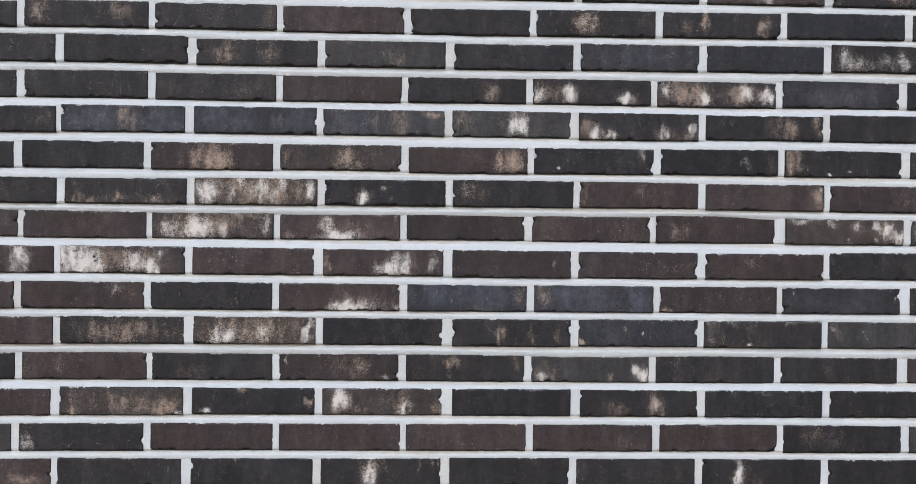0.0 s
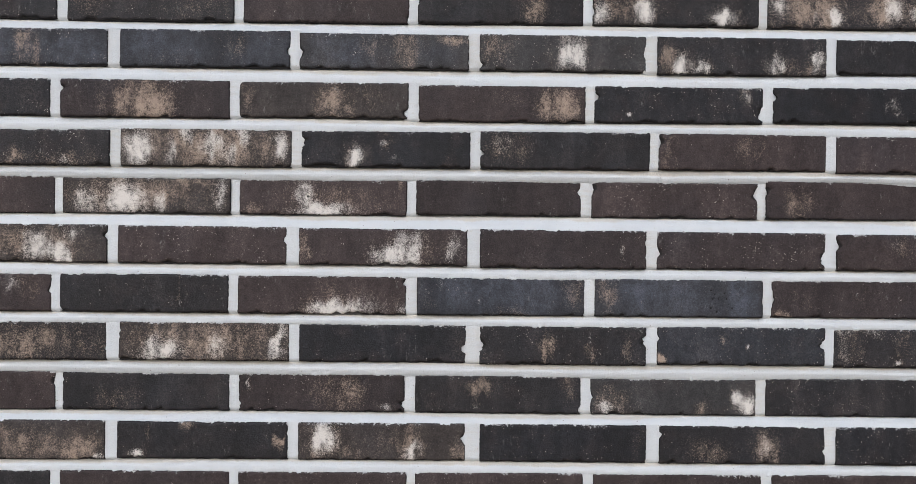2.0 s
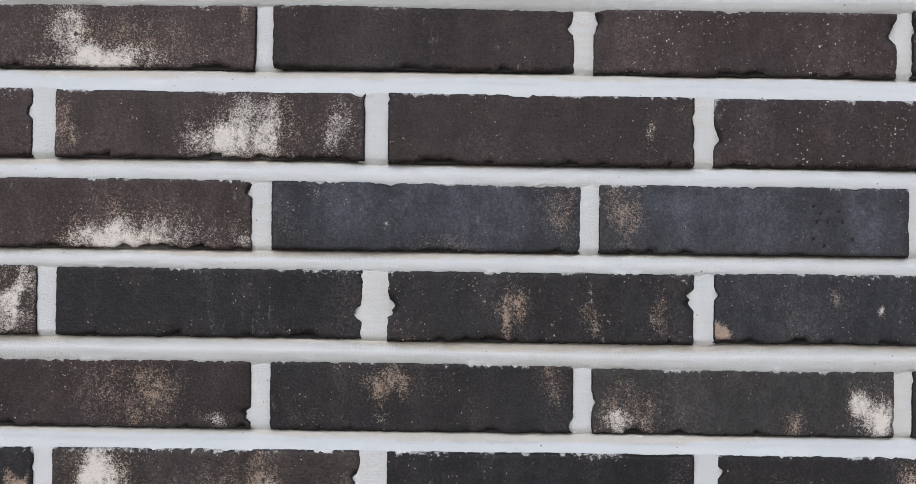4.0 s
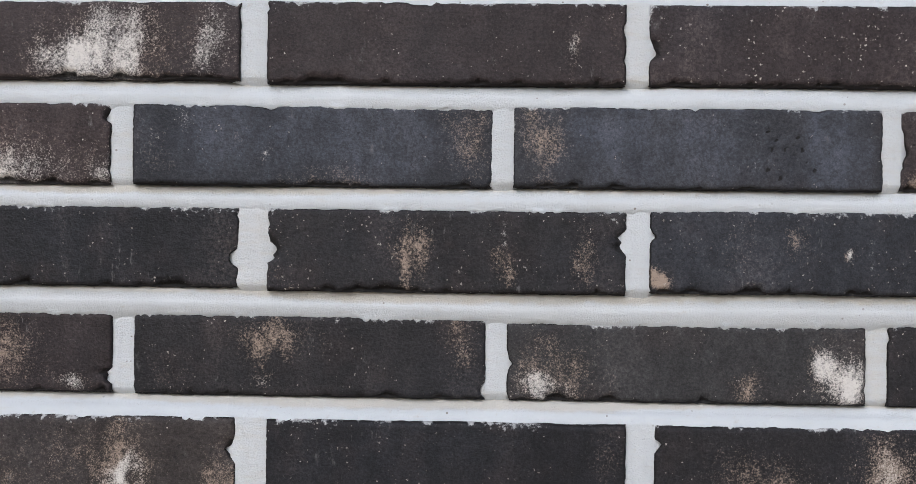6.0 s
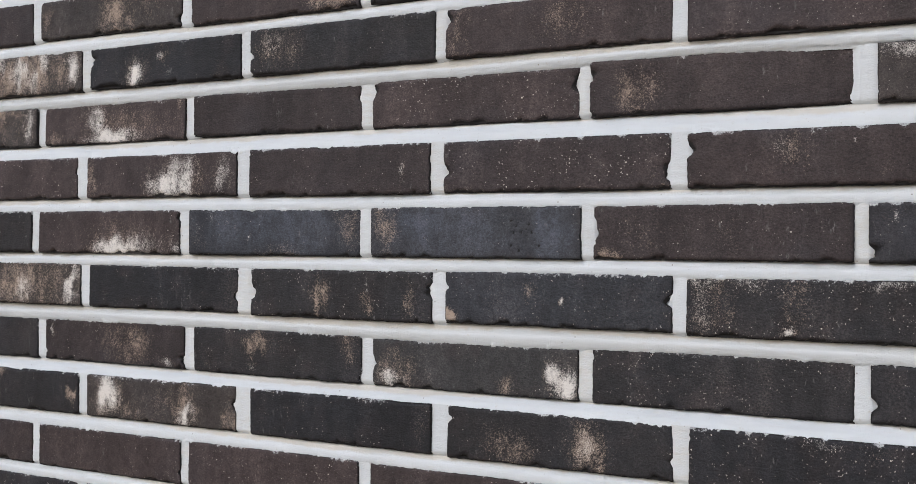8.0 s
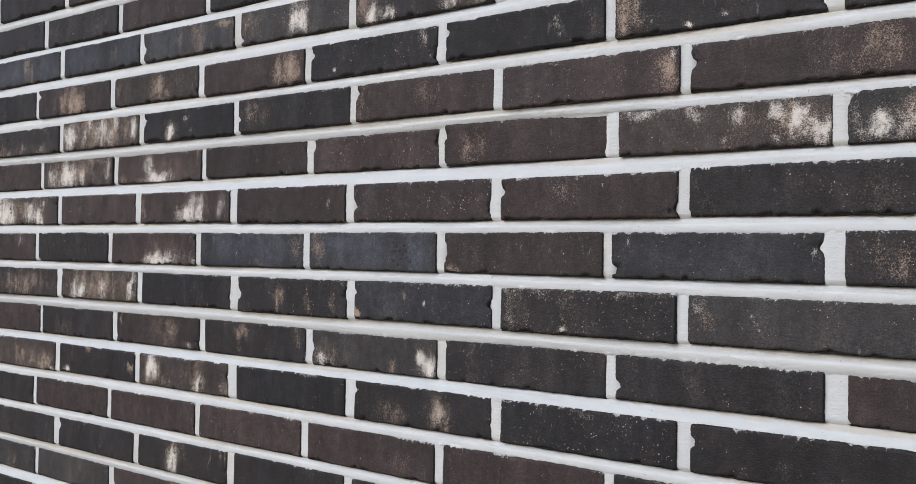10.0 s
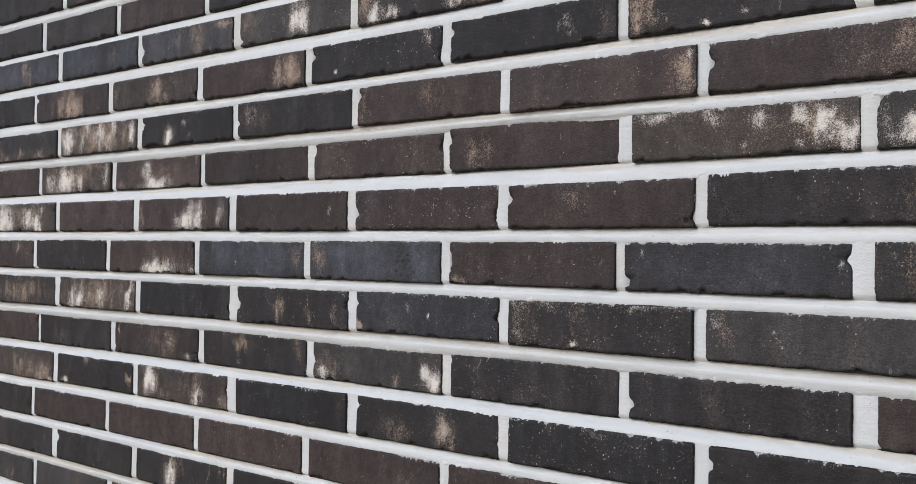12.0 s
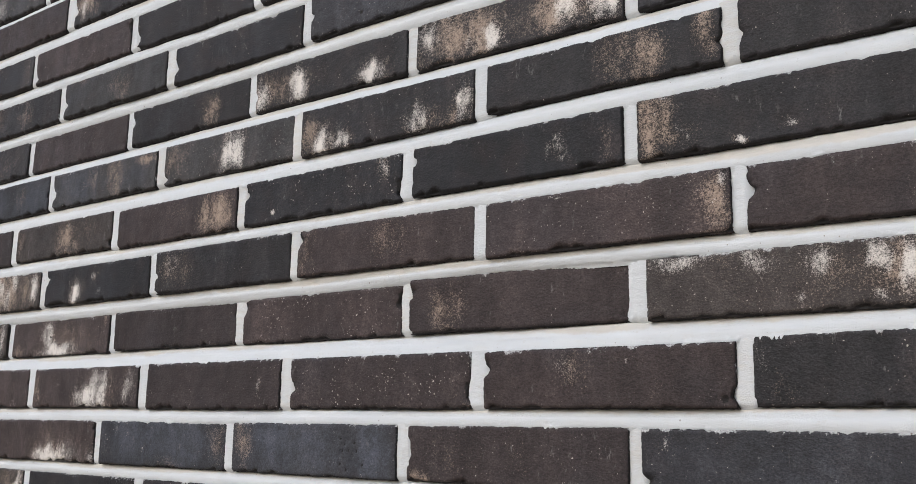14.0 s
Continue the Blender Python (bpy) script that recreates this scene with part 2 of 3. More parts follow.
lay(6, 1, 0.2156, 0.4241, 1.8216, 1.8658, 0.0048, "k")
lay(6, 2, 0.4361, 0.6476, 1.8202, 1.8656, 0.0050, "k")
lay(6, 3, 0.6605, 0.8717, 1.8222, 1.8695, 0.0057, "k")
lay(6, 4, 0.8862, 1.0953, 1.8222, 1.8695, 0.0057, "b")
lay(5, -4, -0.8175, -0.6084, 1.7587, 1.8036, -0.0021, "K")
lay(5, -3, -0.5990, -0.3886, 1.7612, 1.8068, -0.0025, "b")
lay(5, -2, -0.3728, -0.1623, 1.7611, 1.8075, -0.0021, "b")
lay(5, -1, -0.1501, 0.0599, 1.7615, 1.8052, -0.0022, "g")
lay(5, 0, 0.0740, 0.2824, 1.7616, 1.8070, 0.0002, "g")
lay(5, 1, 0.2963, 0.5076, 1.7592, 1.8064, -0.0027, "k")
lay(5, 2, 0.5209, 0.7300, 1.7623, 1.8051, -0.0030, "k")
lay(5, 3, 0.7427, 0.9544, 1.7617, 1.8086, -0.0022, "k")
lay(4, -4, -0.8878, -0.6787, 1.6972, 1.7420, -0.0037, "k")
lay(4, -3, -0.6633, -0.4580, 1.6984, 1.7443, -0.0047, "K")
lay(4, -2, -0.4444, -0.2365, 1.6976, 1.7440, -0.0050, "d")
lay(4, -1, -0.2239, -0.0148, 1.6998, 1.7439, -0.0032, "w")
lay(4, 0, -0.0013, 0.2058, 1.6970, 1.7420, -0.0037, "n")
lay(4, 1, 0.2180, 0.4282, 1.6984, 1.7434, -0.0030, "K")
lay(4, 2, 0.4415, 0.6498, 1.7001, 1.7448, -0.0037, "K")
lay(4, 3, 0.6623, 0.8733, 1.6988, 1.7456, -0.0026, "k")
lay(4, 4, 0.8887, 1.0978, 1.6980, 1.7451, -0.0037, "k")
lay(3, -4, -0.8151, -0.6060, 1.6367, 1.6816, -0.0028, "k")
lay(3, -3, -0.5916, -0.3842, 1.6375, 1.6816, -0.0031, "k")
lay(3, -2, -0.3701, -0.1595, 1.6376, 1.6841, -0.0032, "w")
lay(3, -1, -0.1463, 0.0630, 1.6389, 1.6839, -0.0023, "K")
lay(3, 0, 0.0761, 0.2875, 1.6390, 1.6857, -0.0025, "k")
lay(3, 1, 0.2988, 0.5090, 1.6400, 1.6857, -0.0020, "n")
lay(3, 2, 0.5221, 0.7331, 1.6382, 1.6843, -0.0034, "n")
lay(3, 3, 0.7444, 0.9533, 1.6373, 1.6839, -0.0027, "n")
lay(2, -4, -0.8829, -0.6738, 1.5796, 1.6251, 0.0050, "n")
lay(2, -3, -0.6634, -0.4544, 1.5780, 1.6246, 0.0043, "n")
lay(2, -2, -0.4447, -0.2356, 1.5790, 1.6233, 0.0040, "w")
lay(2, -1, -0.2241, -0.0157, 1.5792, 1.6232, 0.0051, "n")
lay(2, 0, -0.0035, 0.2033, 1.5810, 1.6243, 0.0059, "d")
lay(2, 1, 0.2167, 0.4256, 1.5798, 1.6243, 0.0055, "n")
lay(2, 2, 0.4362, 0.6528, 1.5804, 1.6278, 0.0051, "n")
lay(2, 3, 0.6668, 0.8778, 1.5794, 1.6241, -0.0018, "w")
lay(2, 4, 0.8917, 1.0952, 1.5796, 1.6252, -0.0020, "g")
lay(1, -4, -0.8187, -0.6096, 1.5169, 1.5638, -0.0031, "n")
lay(1, -3, -0.5979, -0.3864, 1.5172, 1.5640, -0.0022, "w")
lay(1, -2, -0.3727, -0.1645, 1.5171, 1.5633, -0.0024, "n")
lay(1, -1, -0.1481, 0.0603, 1.5172, 1.5624, -0.0040, "n")
lay(1, 0, 0.0768, 0.2839, 1.5156, 1.5630, -0.0038, "d")
lay(1, 1, 0.2980, 0.5086, 1.5161, 1.5623, -0.0027, "d")
lay(1, 2, 0.5229, 0.7329, 1.5166, 1.5615, -0.0044, "n")
lay(1, 3, 0.7444, 0.9510, 1.5180, 1.5653, -0.0026, "k")
lay(0, -4, -0.8859, -0.6768, 1.4553, 1.5021, -0.0026, "n")
lay(0, -3, -0.6637, -0.4552, 1.4560, 1.5025, -0.0026, "n")
lay(0, -2, -0.4438, -0.2359, 1.4562, 1.5034, -0.0026, "k")
lay(0, -1, -0.2234, -0.0152, 1.4558, 1.5028, -0.0031, "n")
lay(0, 0, -0.0011, 0.2079, 1.4562, 1.5023, -0.0026, "b")
lay(0, 1, 0.2207, 0.4307, 1.4564, 1.5028, -0.0028, "B")
lay(0, 2, 0.4421, 0.6502, 1.4571, 1.5031, -0.0021, "d")
lay(0, 3, 0.6613, 0.8727, 1.4567, 1.5027, -0.0023, "k")
lay(0, 4, 0.8910, 1.0962, 1.4565, 1.5043, -0.0024, "k")
lay(-1, -4, -0.8200, -0.6109, 1.3938, 1.4415, -0.0006, "n")
lay(-1, -3, -0.5975, -0.3873, 1.3959, 1.4432, -0.0006, "k")
lay(-1, -2, -0.3706, -0.1608, 1.3965, 1.4440, -0.0009, "w")
lay(-1, -1, -0.1472, 0.0599, 1.3963, 1.4432, 0.0007, "K")
lay(-1, 0, 0.0779, 0.2854, 1.3950, 1.4427, -0.0008, "k")
lay(-1, 1, 0.2999, 0.5101, 1.3964, 1.4441, -0.0007, "b")
lay(-1, 2, 0.5220, 0.7315, 1.3948, 1.4430, -0.0014, "k")
lay(-1, 3, 0.7441, 0.9562, 1.3956, 1.4428, -0.0004, "g")
lay(-2, -4, -0.8865, -0.6774, 1.3320, 1.3786, 0.0074, "k")
lay(-2, -3, -0.6650, -0.4525, 1.3328, 1.3806, 0.0074, "n")
lay(-2, -2, -0.4422, -0.2357, 1.3333, 1.3798, 0.0072, "k")
lay(-2, -1, -0.2231, -0.0163, 1.3333, 1.3799, 0.0075, "d")
lay(-2, 0, -0.0024, 0.2050, 1.3326, 1.3798, 0.0072, "k")
lay(-2, 1, 0.2182, 0.4259, 1.3324, 1.3773, 0.0074, "g")
lay(-2, 2, 0.4394, 0.6505, 1.3322, 1.3798, 0.0076, "k")
lay(-2, 3, 0.6630, 0.8716, 1.3337, 1.3786, 0.0048, "k")
lay(-2, 4, 0.8913, 1.0954, 1.3336, 1.3788, 0.0065, "n")
lay(-3, -4, -0.8224, -0.6133, 1.2709, 1.3168, -0.0014, "n")
lay(-3, -3, -0.5974, -0.3872, 1.2725, 1.3206, -0.0011, "w")
lay(-3, -2, -0.3716, -0.1608, 1.2745, 1.3201, -0.0012, "k")
lay(-3, -1, -0.1471, 0.0599, 1.2745, 1.3203, -0.0014, "w")
lay(-3, 0, 0.0790, 0.2862, 1.2738, 1.3201, -0.0016, "K")
lay(-3, 1, 0.3036, 0.5115, 1.2732, 1.3200, -0.0006, "k")
lay(-3, 2, 0.5255, 0.7340, 1.2728, 1.3195, -0.0023, "K")
lay(-3, 3, 0.7485, 0.9597, 1.2731, 1.3195, -0.0018, "k")
lay(-4, -4, -0.8886, -0.6795, 1.2101, 1.2570, -0.0010, "g")
lay(-4, -3, -0.6657, -0.4547, 1.2109, 1.2585, -0.0010, "k")
lay(-4, -2, -0.4415, -0.2328, 1.2124, 1.2592, -0.0012, "n")
lay(-4, -1, -0.2214, -0.0124, 1.2122, 1.2589, -0.0012, "n")
lay(-4, 0, -0.0013, 0.2078, 1.2125, 1.2597, -0.0011, "n")
lay(-4, 1, 0.2215, 0.4315, 1.2121, 1.2591, -0.0011, "n")
lay(-4, 2, 0.4454, 0.6542, 1.2123, 1.2598, -0.0010, "n")
lay(-4, 3, 0.6664, 0.8783, 1.2100, 1.2590, -0.0006, "k")
lay(-4, 4, 0.8928, 1.1019, 1.2100, 1.2571, -0.0010, "g")
lay(-5, -4, -0.8210, -0.6119, 1.1498, 1.1968, 0.0003, "n")
lay(-5, -3, -0.6005, -0.3895, 1.1509, 1.1985, 0.0003, "k")
lay(-5, -2, -0.3730, -0.1634, 1.1514, 1.1982, 0.0004, "K")
lay(-5, -1, -0.1485, 0.0590, 1.1515, 1.1984, 0.0003, "k")
lay(-5, 0, 0.0753, 0.2848, 1.1521, 1.1998, 0.0003, "k")
lay(-5, 1, 0.2986, 0.5079, 1.1511, 1.1990, 0.0003, "k")
lay(-5, 2, 0.5225, 0.7345, 1.1502, 1.1986, 0.0003, "k")
lay(-5, 3, 0.7482, 0.9573, 1.1481, 1.1974, 0.0003, "k")

marks(8, -3, T(.12, .4, .08, .6), T(.76, .35, .09, .4, .7), T(.5, .9, .12, .25, .4))
marks(8, -2, T(.95, .5, .05, .5, .5), NL(.75))
marks(8, -1, NL(.8, .8), NR(.3, .8))
marks(8, 0, NL(.75), NR(.75, .8))
marks(8, 1, T(.42, .5, .1, .5, .9), W(.42, .5, .06, .4, .45), T(.92, .3, .1, .5, .45), NL(.3, .8))
marks(8, 2, T(.2, .6, .07, .5, .6), T(.36, .35, .03, .6, .9), T(.86, .5, .05, .6, 1.1), W(.87, .5, .03, .4, .4), T(.62, .4, .05, .5, .35), NR(.9))
marks(8, 3, T(.4, .8, .05, .2, .3))
marks(7, -4, T(.6, .4, .1, .4, .2))
marks(7, -3, NR(.55, .9))
marks(7, -2, T(.24, .5, .09, .55, .9), T(.6, .5, .06, .55, .8), NL(.5, .8))
marks(7, -1, T(.57, .6, .09, .5, .65), T(.17, .05, .1, .2, .6), NL(.6, .8))
marks(7, 0, NL(.6, .6))
marks(7, 1, H(.33, .72, 1.2), H(.62, .78), B(.5, .5, .5, .6, .5), NL(.5, .9), NR(.85, .7))
marks(7, 2, NL(.4, .7))
marks(7, 3, W(.12, .6, .07, .5, .75), W(.28, .75, .06, .3, .6), W(.46, .65, .07, .35, .55), W(.62, .6, .06, .4, .6))
marks(6, -3, T(.06, .2, .05, .4, .4), NL(.85))
marks(6, -2, T(.1, .5, .1, .5, .4), T(.75, .6, .2, .5, .4))
marks(6, -1, NR(.9, .7))
marks(6, 0, T(.7, .6, .09, .55, .75), NL(.4, .7))
marks(6, 1, W(.05, .7, .05, .4, .85), W(.3, .55, .05, .4, 1), W(.79, .75, .05, .28, 1), T(.18, .5, .2, .5, .5), NL(.6, .6))
marks(6, 2, H(.02, .1, 1.6), W(.08, .3, .06, .4, .8), T(.25, .5, .22, .6, .85), W(.41, .7, .035, .28, 1.05), W(.3, .72, .02, .2, .6), W(.77, .5, .05, .38, .85), W(.93, .6, .045, .42, 1.0), T(.72, .5, .15, .5, .8))
marks(6, 3, B(.4, .5, .4, .6, .5), NL(.5, .8), NR(.7, .7))
marks(5, -4, T(.88, .4, .12, .5, .5))
marks(5, -3, B(.3, .5, .2, .5, 1.0), B(.8, .6, .15, .5, 1.1), T(.53, .5, .06, .6, .95), NL(.25, .9))
marks(5, -2, B(.22, .45, .2, .55, 1.0), B(.85, .6, .15, .5, .8), T(.7, .4, .06, .5, .5), T(.3, .8, .1, .3, .3), NR(.55, .8))
marks(5, -1, B(.28, .45, .16, .55, .9), B(.78, .5, .1, .5, .5), T(.64, .45, .08, .6, .95), T(.42, .4, .05, .4, .55), T(.9, .16, .07, .2, 1.15), NL(.6, .8))
marks(5, 0, W(.54, .45, .055, .5, 1.05), T(.1, .4, .1, .5, .65), NL(.85, .8), NR(.5, .5))
marks(5, 1, W(.13, .75, .045, .3, 1.05), W(.24, .75, .03, .3, .85), W(.7, .75, .04, .32, 1.05), W(.95, .7, .035, .4, .95), T(.05, .6, .06, .5, .8), T(.85, .8, .08, .3, .6))
marks(5, 2, T(.66, .5, .1, .6, .75), T(.95, .3, .03, .5, .8), NR(.6, .6))
marks(5, 3, NL(.6, .6))
marks(4, -3, T(.2, .7, .1, .3, .2))
marks(4, -2, T(.48, .55, .15, .65, 1.15), T(.62, .5, .06, .5, .7), T(.3, .6, .06, .5, .4), NL(.25, .7))
marks(4, -1, T(.05, .4, .05, .6, .6), T(.55, .6, .1, .55, .9), T(.75, .4, .08, .5, .4), NR(.85))
marks(4, 0, T(.84, .6, .1, .6, 1.1), T(.55, .35, .09, .3, .4))
marks(4, 1, T(.9, .25, .03, .35, .5), W(.2, .76, .012, .07, .8), W(.91, .28, .012, .22, .55), NL(.3), NR(.8))
marks(4, 2, W(.75, .55, .02, .25, .35), T(.92, .6, .03, .35, .7), NL(.3, .8), W(.70, .62, .016, .16, .7), W(.73, .40, .010, .12, .5))
marks(4, 3, T(.05, .5, .06, .8, 1.1), T(.2, .7, .1, .3, .3), NR(.8), W(.38, .90, .008, .07, 1.0), W(.16, .62, .010, .10, .6), W(.55, .78, .012, .08, .45))
marks(3, -4, T(.5, .6, .4, .5, .35))
marks(3, -3, T(.2, .9, .25, .25, .55), T(.75, .8, .2, .3, .5), T(.1, .75, .08, .4, .6), T(.45, .8, .04, .3, .7), W(.7, .85, .04, .25, .5), T(.85, .6, .05, .5, .4))
marks(3, -2, W(.1, .55, .07, .5, 1.05), W(.3, .65, .035, .42, 1.0), W(.42, .22, .03, .3, .8), W(.55, .5, .04, .45, 1.0), W(.64, .62, .03, .35, .8), W(.74, .25, .035, .3, .75), W(.93, .42, .04, .38, .95), T(.5, .5, .45, .7, .7))
marks(3, -1, W(.31, .70, .045, .30, 1.3), W(.47, .3, .02, .14, .5), W(.55, .78, .025, .12, .45), T(.5, .3, .03, .3, .5), T(.85, .75, .05, .3, .35), NL(.35))
marks(3, 0, T(.15, .4, .1, .55, .55), NL(.6, .8), W(.14, .3, .07, .3, .4))
marks(3, 1, T(.54, .38, .11, .45, .5), T(.06, .5, .04, .6, .75), NL(.3, .8))
marks(3, 2, H(.98, .06, 1.2), T(.93, .5, .05, .6, .75), W(.97, .15, .02, .15, .6), W(.30, .05, .03, .04, .6))
marks(3, 3, T(.85, .5, .08, .6, .75), T(.68, .5, .12, .6, .4), T(.6, .8, .05, .3, .3), NL(.4))
marks(2, -4, T(.5, .5, .3, .5, .5), W(.85, .5, .06, .5, .4), NR(.4, .6))
marks(2, -3, NL(.2, .6))
marks(2, -2, W(.13, .6, .06, .45, .65), W(.37, .6, .11, .48, 1.0), W(.58, .7, .04, .4, .65), W(.94, .4, .035, .55, .85), T(.42, .5, .4, .6, .7), T(.75, .1, .1, .15, .7))
marks(2, -1, H(.41, .48, 1.2), W(.39, .5, .05, .45, .95), W(.5, .85, .14, .22, 1), T(.6, .5, .3, .5, .5), T(.06, .8, .05, .25, .7), T(.97, .1, .02, .3, .8))
marks(2, 0, H(.5, .5, .4), T(.85, .9, .05, .2, .25), NR(.3, .7))
marks(2, 1, NL(.25, .8), NR(.3))
marks(2, 2, T(.2, .6, .07, .45, .75), NL(.3, .8), NR(.85))
marks(2, 3, W(.12, .08, .1, .16, .7), W(.37, .15, .04, .2, .6), W(.58, .22, .04, .25, .65), W(.75, .22, .03, .28, .9), W(.86, .42, .03, .4, .95), W(.95, .62, .04, .35, .85), T(.8, .4, .18, .45, .4), W(.53, .78, .016, .10, .5), W(.77, .80, .013, .09, .45), T(.5, .55, .4, .45, .25))
marks(2, 4, W(.15, .7, .08, .35, .9), T(.4, .5, .2, .5, .6), W(.3, .6, .05, .3, .5), NL(.15, .8))
marks(1, -4, W(.72, .5, .06, .7, .9), T(.35, .5, .25, .6, .6))
marks(1, -3, H(.27, .4, 1.5), H(.28, .55, 1.3), H(.1, .2), H(.13, .2), W(.13, .45, .13, .7, 1.15), W(.3, .6, .05, .5, .9), W(.6, .6, .07, .45, .85), W(.72, .75, .04, .3, 1.05), W(.8, .2, .05, .3, .7), T(.5, .5, .4, .6, .5), NR(.3, .7))
marks(1, -2, NR(.35, .8))
marks(1, -1, W(.55, .75, .09, .35, .95), W(.65, .45, .07, .55, .95), W(.92, .5, .06, .5, .6), T(.04, .5, .04, .5, .7))
marks(1, 0, T(.86, .6, .02, .4, .4), T(.97, .5, .02, .8, .2), W(.85, .55, .012, .25, .5), SC(.30, .15, .302, .5, .3), SC(.63, .25, .632, .75, .45))
marks(1, 1, T(.95, .85, .04, .2, .35), NL(.6), NR(.7))
marks(1, 2, H(.96, .85, 1.8), T(.4, .35, .07, .4, .5), T(.7, .6, .03, .3, .3), NL(.35, .8), NR(.8, .7), W(.62, .26, .009, .05, 1.1), W(.36, .32, .035, .25, .35))
marks(1, 3, T(.1, .8, .03, .3, .3), T(.85, .6, .06, .4, .4), SC(.93, .12, .95, .4, .5), W(.04, .35, .02, .2, .35))
marks(0, -4, NR(.6, .5))
marks(0, -3, T(.87, .3, .06, .4, .45), W(.76, .22, .05, .26, .6), NR(.45, .8))
marks(0, -2, T(.69, .5, .008, .6, .5))
marks(0, -1, W(.55, .87, .10, .24, 1.0), W(.72, .8, .13, .35, .5), W(.97, .8, .03, .35, .7), T(.6, .6, .2, .5, .4), NR(.15, .6))
marks(0, 0, B(.25, .4, .16, .6, 1.0), B(.62, .4, .22, .6, 1.2), T(.94, .4, .045, .55, .65), T(.55, .95, .12, .2, .5), T(.05, .6, .04, .5, .3), W(.15, .2, .015, .12, .6), W(.34, .48, .012, .07, .8))
marks(0, 1, H(0.69, 0.28, 0.51), H(0.7, 0.5, 0.74), H(0.69, 0.74, 0.66), H(0.715, 0.38, 0.58), H(0.72, 0.62, 0.51), H(0.725, 0.84, 0.74), H(0.735, 0.5, 0.66), H(0.74, 0.3, 0.58), H(0.75, 0.7, 0.51), H(0.755, 0.44, 0.74), H(0.765, 0.58, 0.66), H(0.77, 0.36, 0.58), H(0.775, 0.8, 0.51), H(0.785, 0.5, 0.74), H(0.79, 0.66, 0.66), H(0.8, 0.4, 0.58), H(0.81, 0.56, 0.51), H(0.815, 0.74, 0.74), B(.3, .4, .2, .6, 1.2), B(.86, .5, .07, .6, 1.5), B(.58, .5, .15, .5, .8), T(.08, .4, .05, .6, .65), SC(.66, .10, .662, .9, .5))
marks(0, 2, T(.5, .5, .06, .5, .35), T(.05, .9, .04, .2, .8), T(.2, .5, .1, .5, .3), NL(.5, .8, 2.0))
marks(0, 3, B(.5, .5, .45, .6, .5), NL(.85), NR(.3, .8), W(.965, .45, .012, .14, .8), W(.10, .25, .012, .12, .5), SC(.40, .40, .42, .62, .4), SC(.62, .62, .65, .75, .45))
marks(0, 4, T(.12, .3, .02, .4, .5), T(.3, .7, .1, .3, .3), SC(.05, .08, .12, .52, 1.0), T(.2, .6, .1, .4, .5))
marks(-1, -4, T(.3, .5, .2, .5, .3))
marks(-1, -3, T(.3, .75, .08, .4, .5), T(.57, .6, .1, .6, .6), T(.5, .5, .45, .6, .62), T(.9, .7, .08, .3, .3))
marks(-1, -2, W(.25, .75, .11, .35, 1.1), W(.58, .65, .05, .45, .6), W(.93, .55, .05, .6, 1.0), T(.5, .5, .4, .7, .8), NL(.2, .6))
marks(-1, -1, NR(.6))
marks(-1, 0, T(.40, .58, .030, .42, 1.4), T(.68, .72, .022, .26, .85), T(.88, .5, .035, .4, .75), T(.03, .8, .03, .3, .4), NL(.55, .9), NR(.35), SC(.66, .08, .664, .4, .6))
marks(-1, 1, T(.035, .88, .02, .12, 1.3), T(.25, .4, .06, .4, .3), B(.3, .4, .3, .5, .3), NL(.3, .7), NR(.45), SC(.60, .30, .602, .7, .45), W(.545, .52, .010, .07, .9), T(.40, .38, .03, .22, .55), H(.79, .45, .7))
marks(-1, 2, T(.12, .4, .07, .5, .55), T(.42, .4, .05, .5, .6), T(.05, .7, .04, .4, .4), W(.15, .08, .12, .12, .6), W(.8, .06, .15, .1, .5), W(.06, .5, .03, .4, .45), W(.40, .92, .02, .08, .8), SC(.82, .45, .85, .65, .5))
marks(-1, 3, T(.08, .35, .03, .4, .5), T(.35, .6, .03, .3, .3), SC(.29, .30, .335, .66, .9), W(.05, .30, .02, .2, .45))
marks(-2, -4, T(.5, .5, .2, .5, .2))
marks(-2, -3, T(.28, .4, .05, .5, .7), T(.05, .7, .04, .3, .5), T(.18, .3, .04, .3, .3), NR(.3, .8))
marks(-2, -2, T(.33, .7, .11, .4, .6))
marks(-2, -1, T(.61, .55, .13, .6, .72), NR(.8), NL(.85, .7), W(.065, .3, .012, .12, 1.0), W(.89, .87, .02, .09, 1.0))
marks(-2, 0, T(.41, .28, .08, .26, .85), T(.36, .42, .03, .25, .45), T(.93, .3, .04, .5, .7), T(.37, .8, .03, .2, .3), T(.08, .75, .06, .3, .4), NR(.9, .7), W(.37, .82, .02, .10, .35))
marks(-2, 1, W(.1, .82, .038, .2, .8), W(.93, .62, .04, .32, 1.1), T(.68, .82, .04, .25, .9), T(.15, .6, .1, .5, .55), NL(.5, .5))
marks(-2, 2, T(.5, .5, .2, .4, .15))
marks(-2, 3, T(.85, .5, .04, .4, .3), NL(.7, .9), SC(.55, .50, .57, .8, .4))
marks(-3, -4, T(.3, .5, .2, .5, .4))
marks(-3, -3, T(.5, .5, .45, .6, .5), T(.1, .85, .06, .3, .75), T(.53, .6, .11, .55, .65), T(.84, .7, .11, .4, .95), W(.97, .93, .03, .1, .9), T(.08, .3, .05, .3, .5), NL(.45, .6))
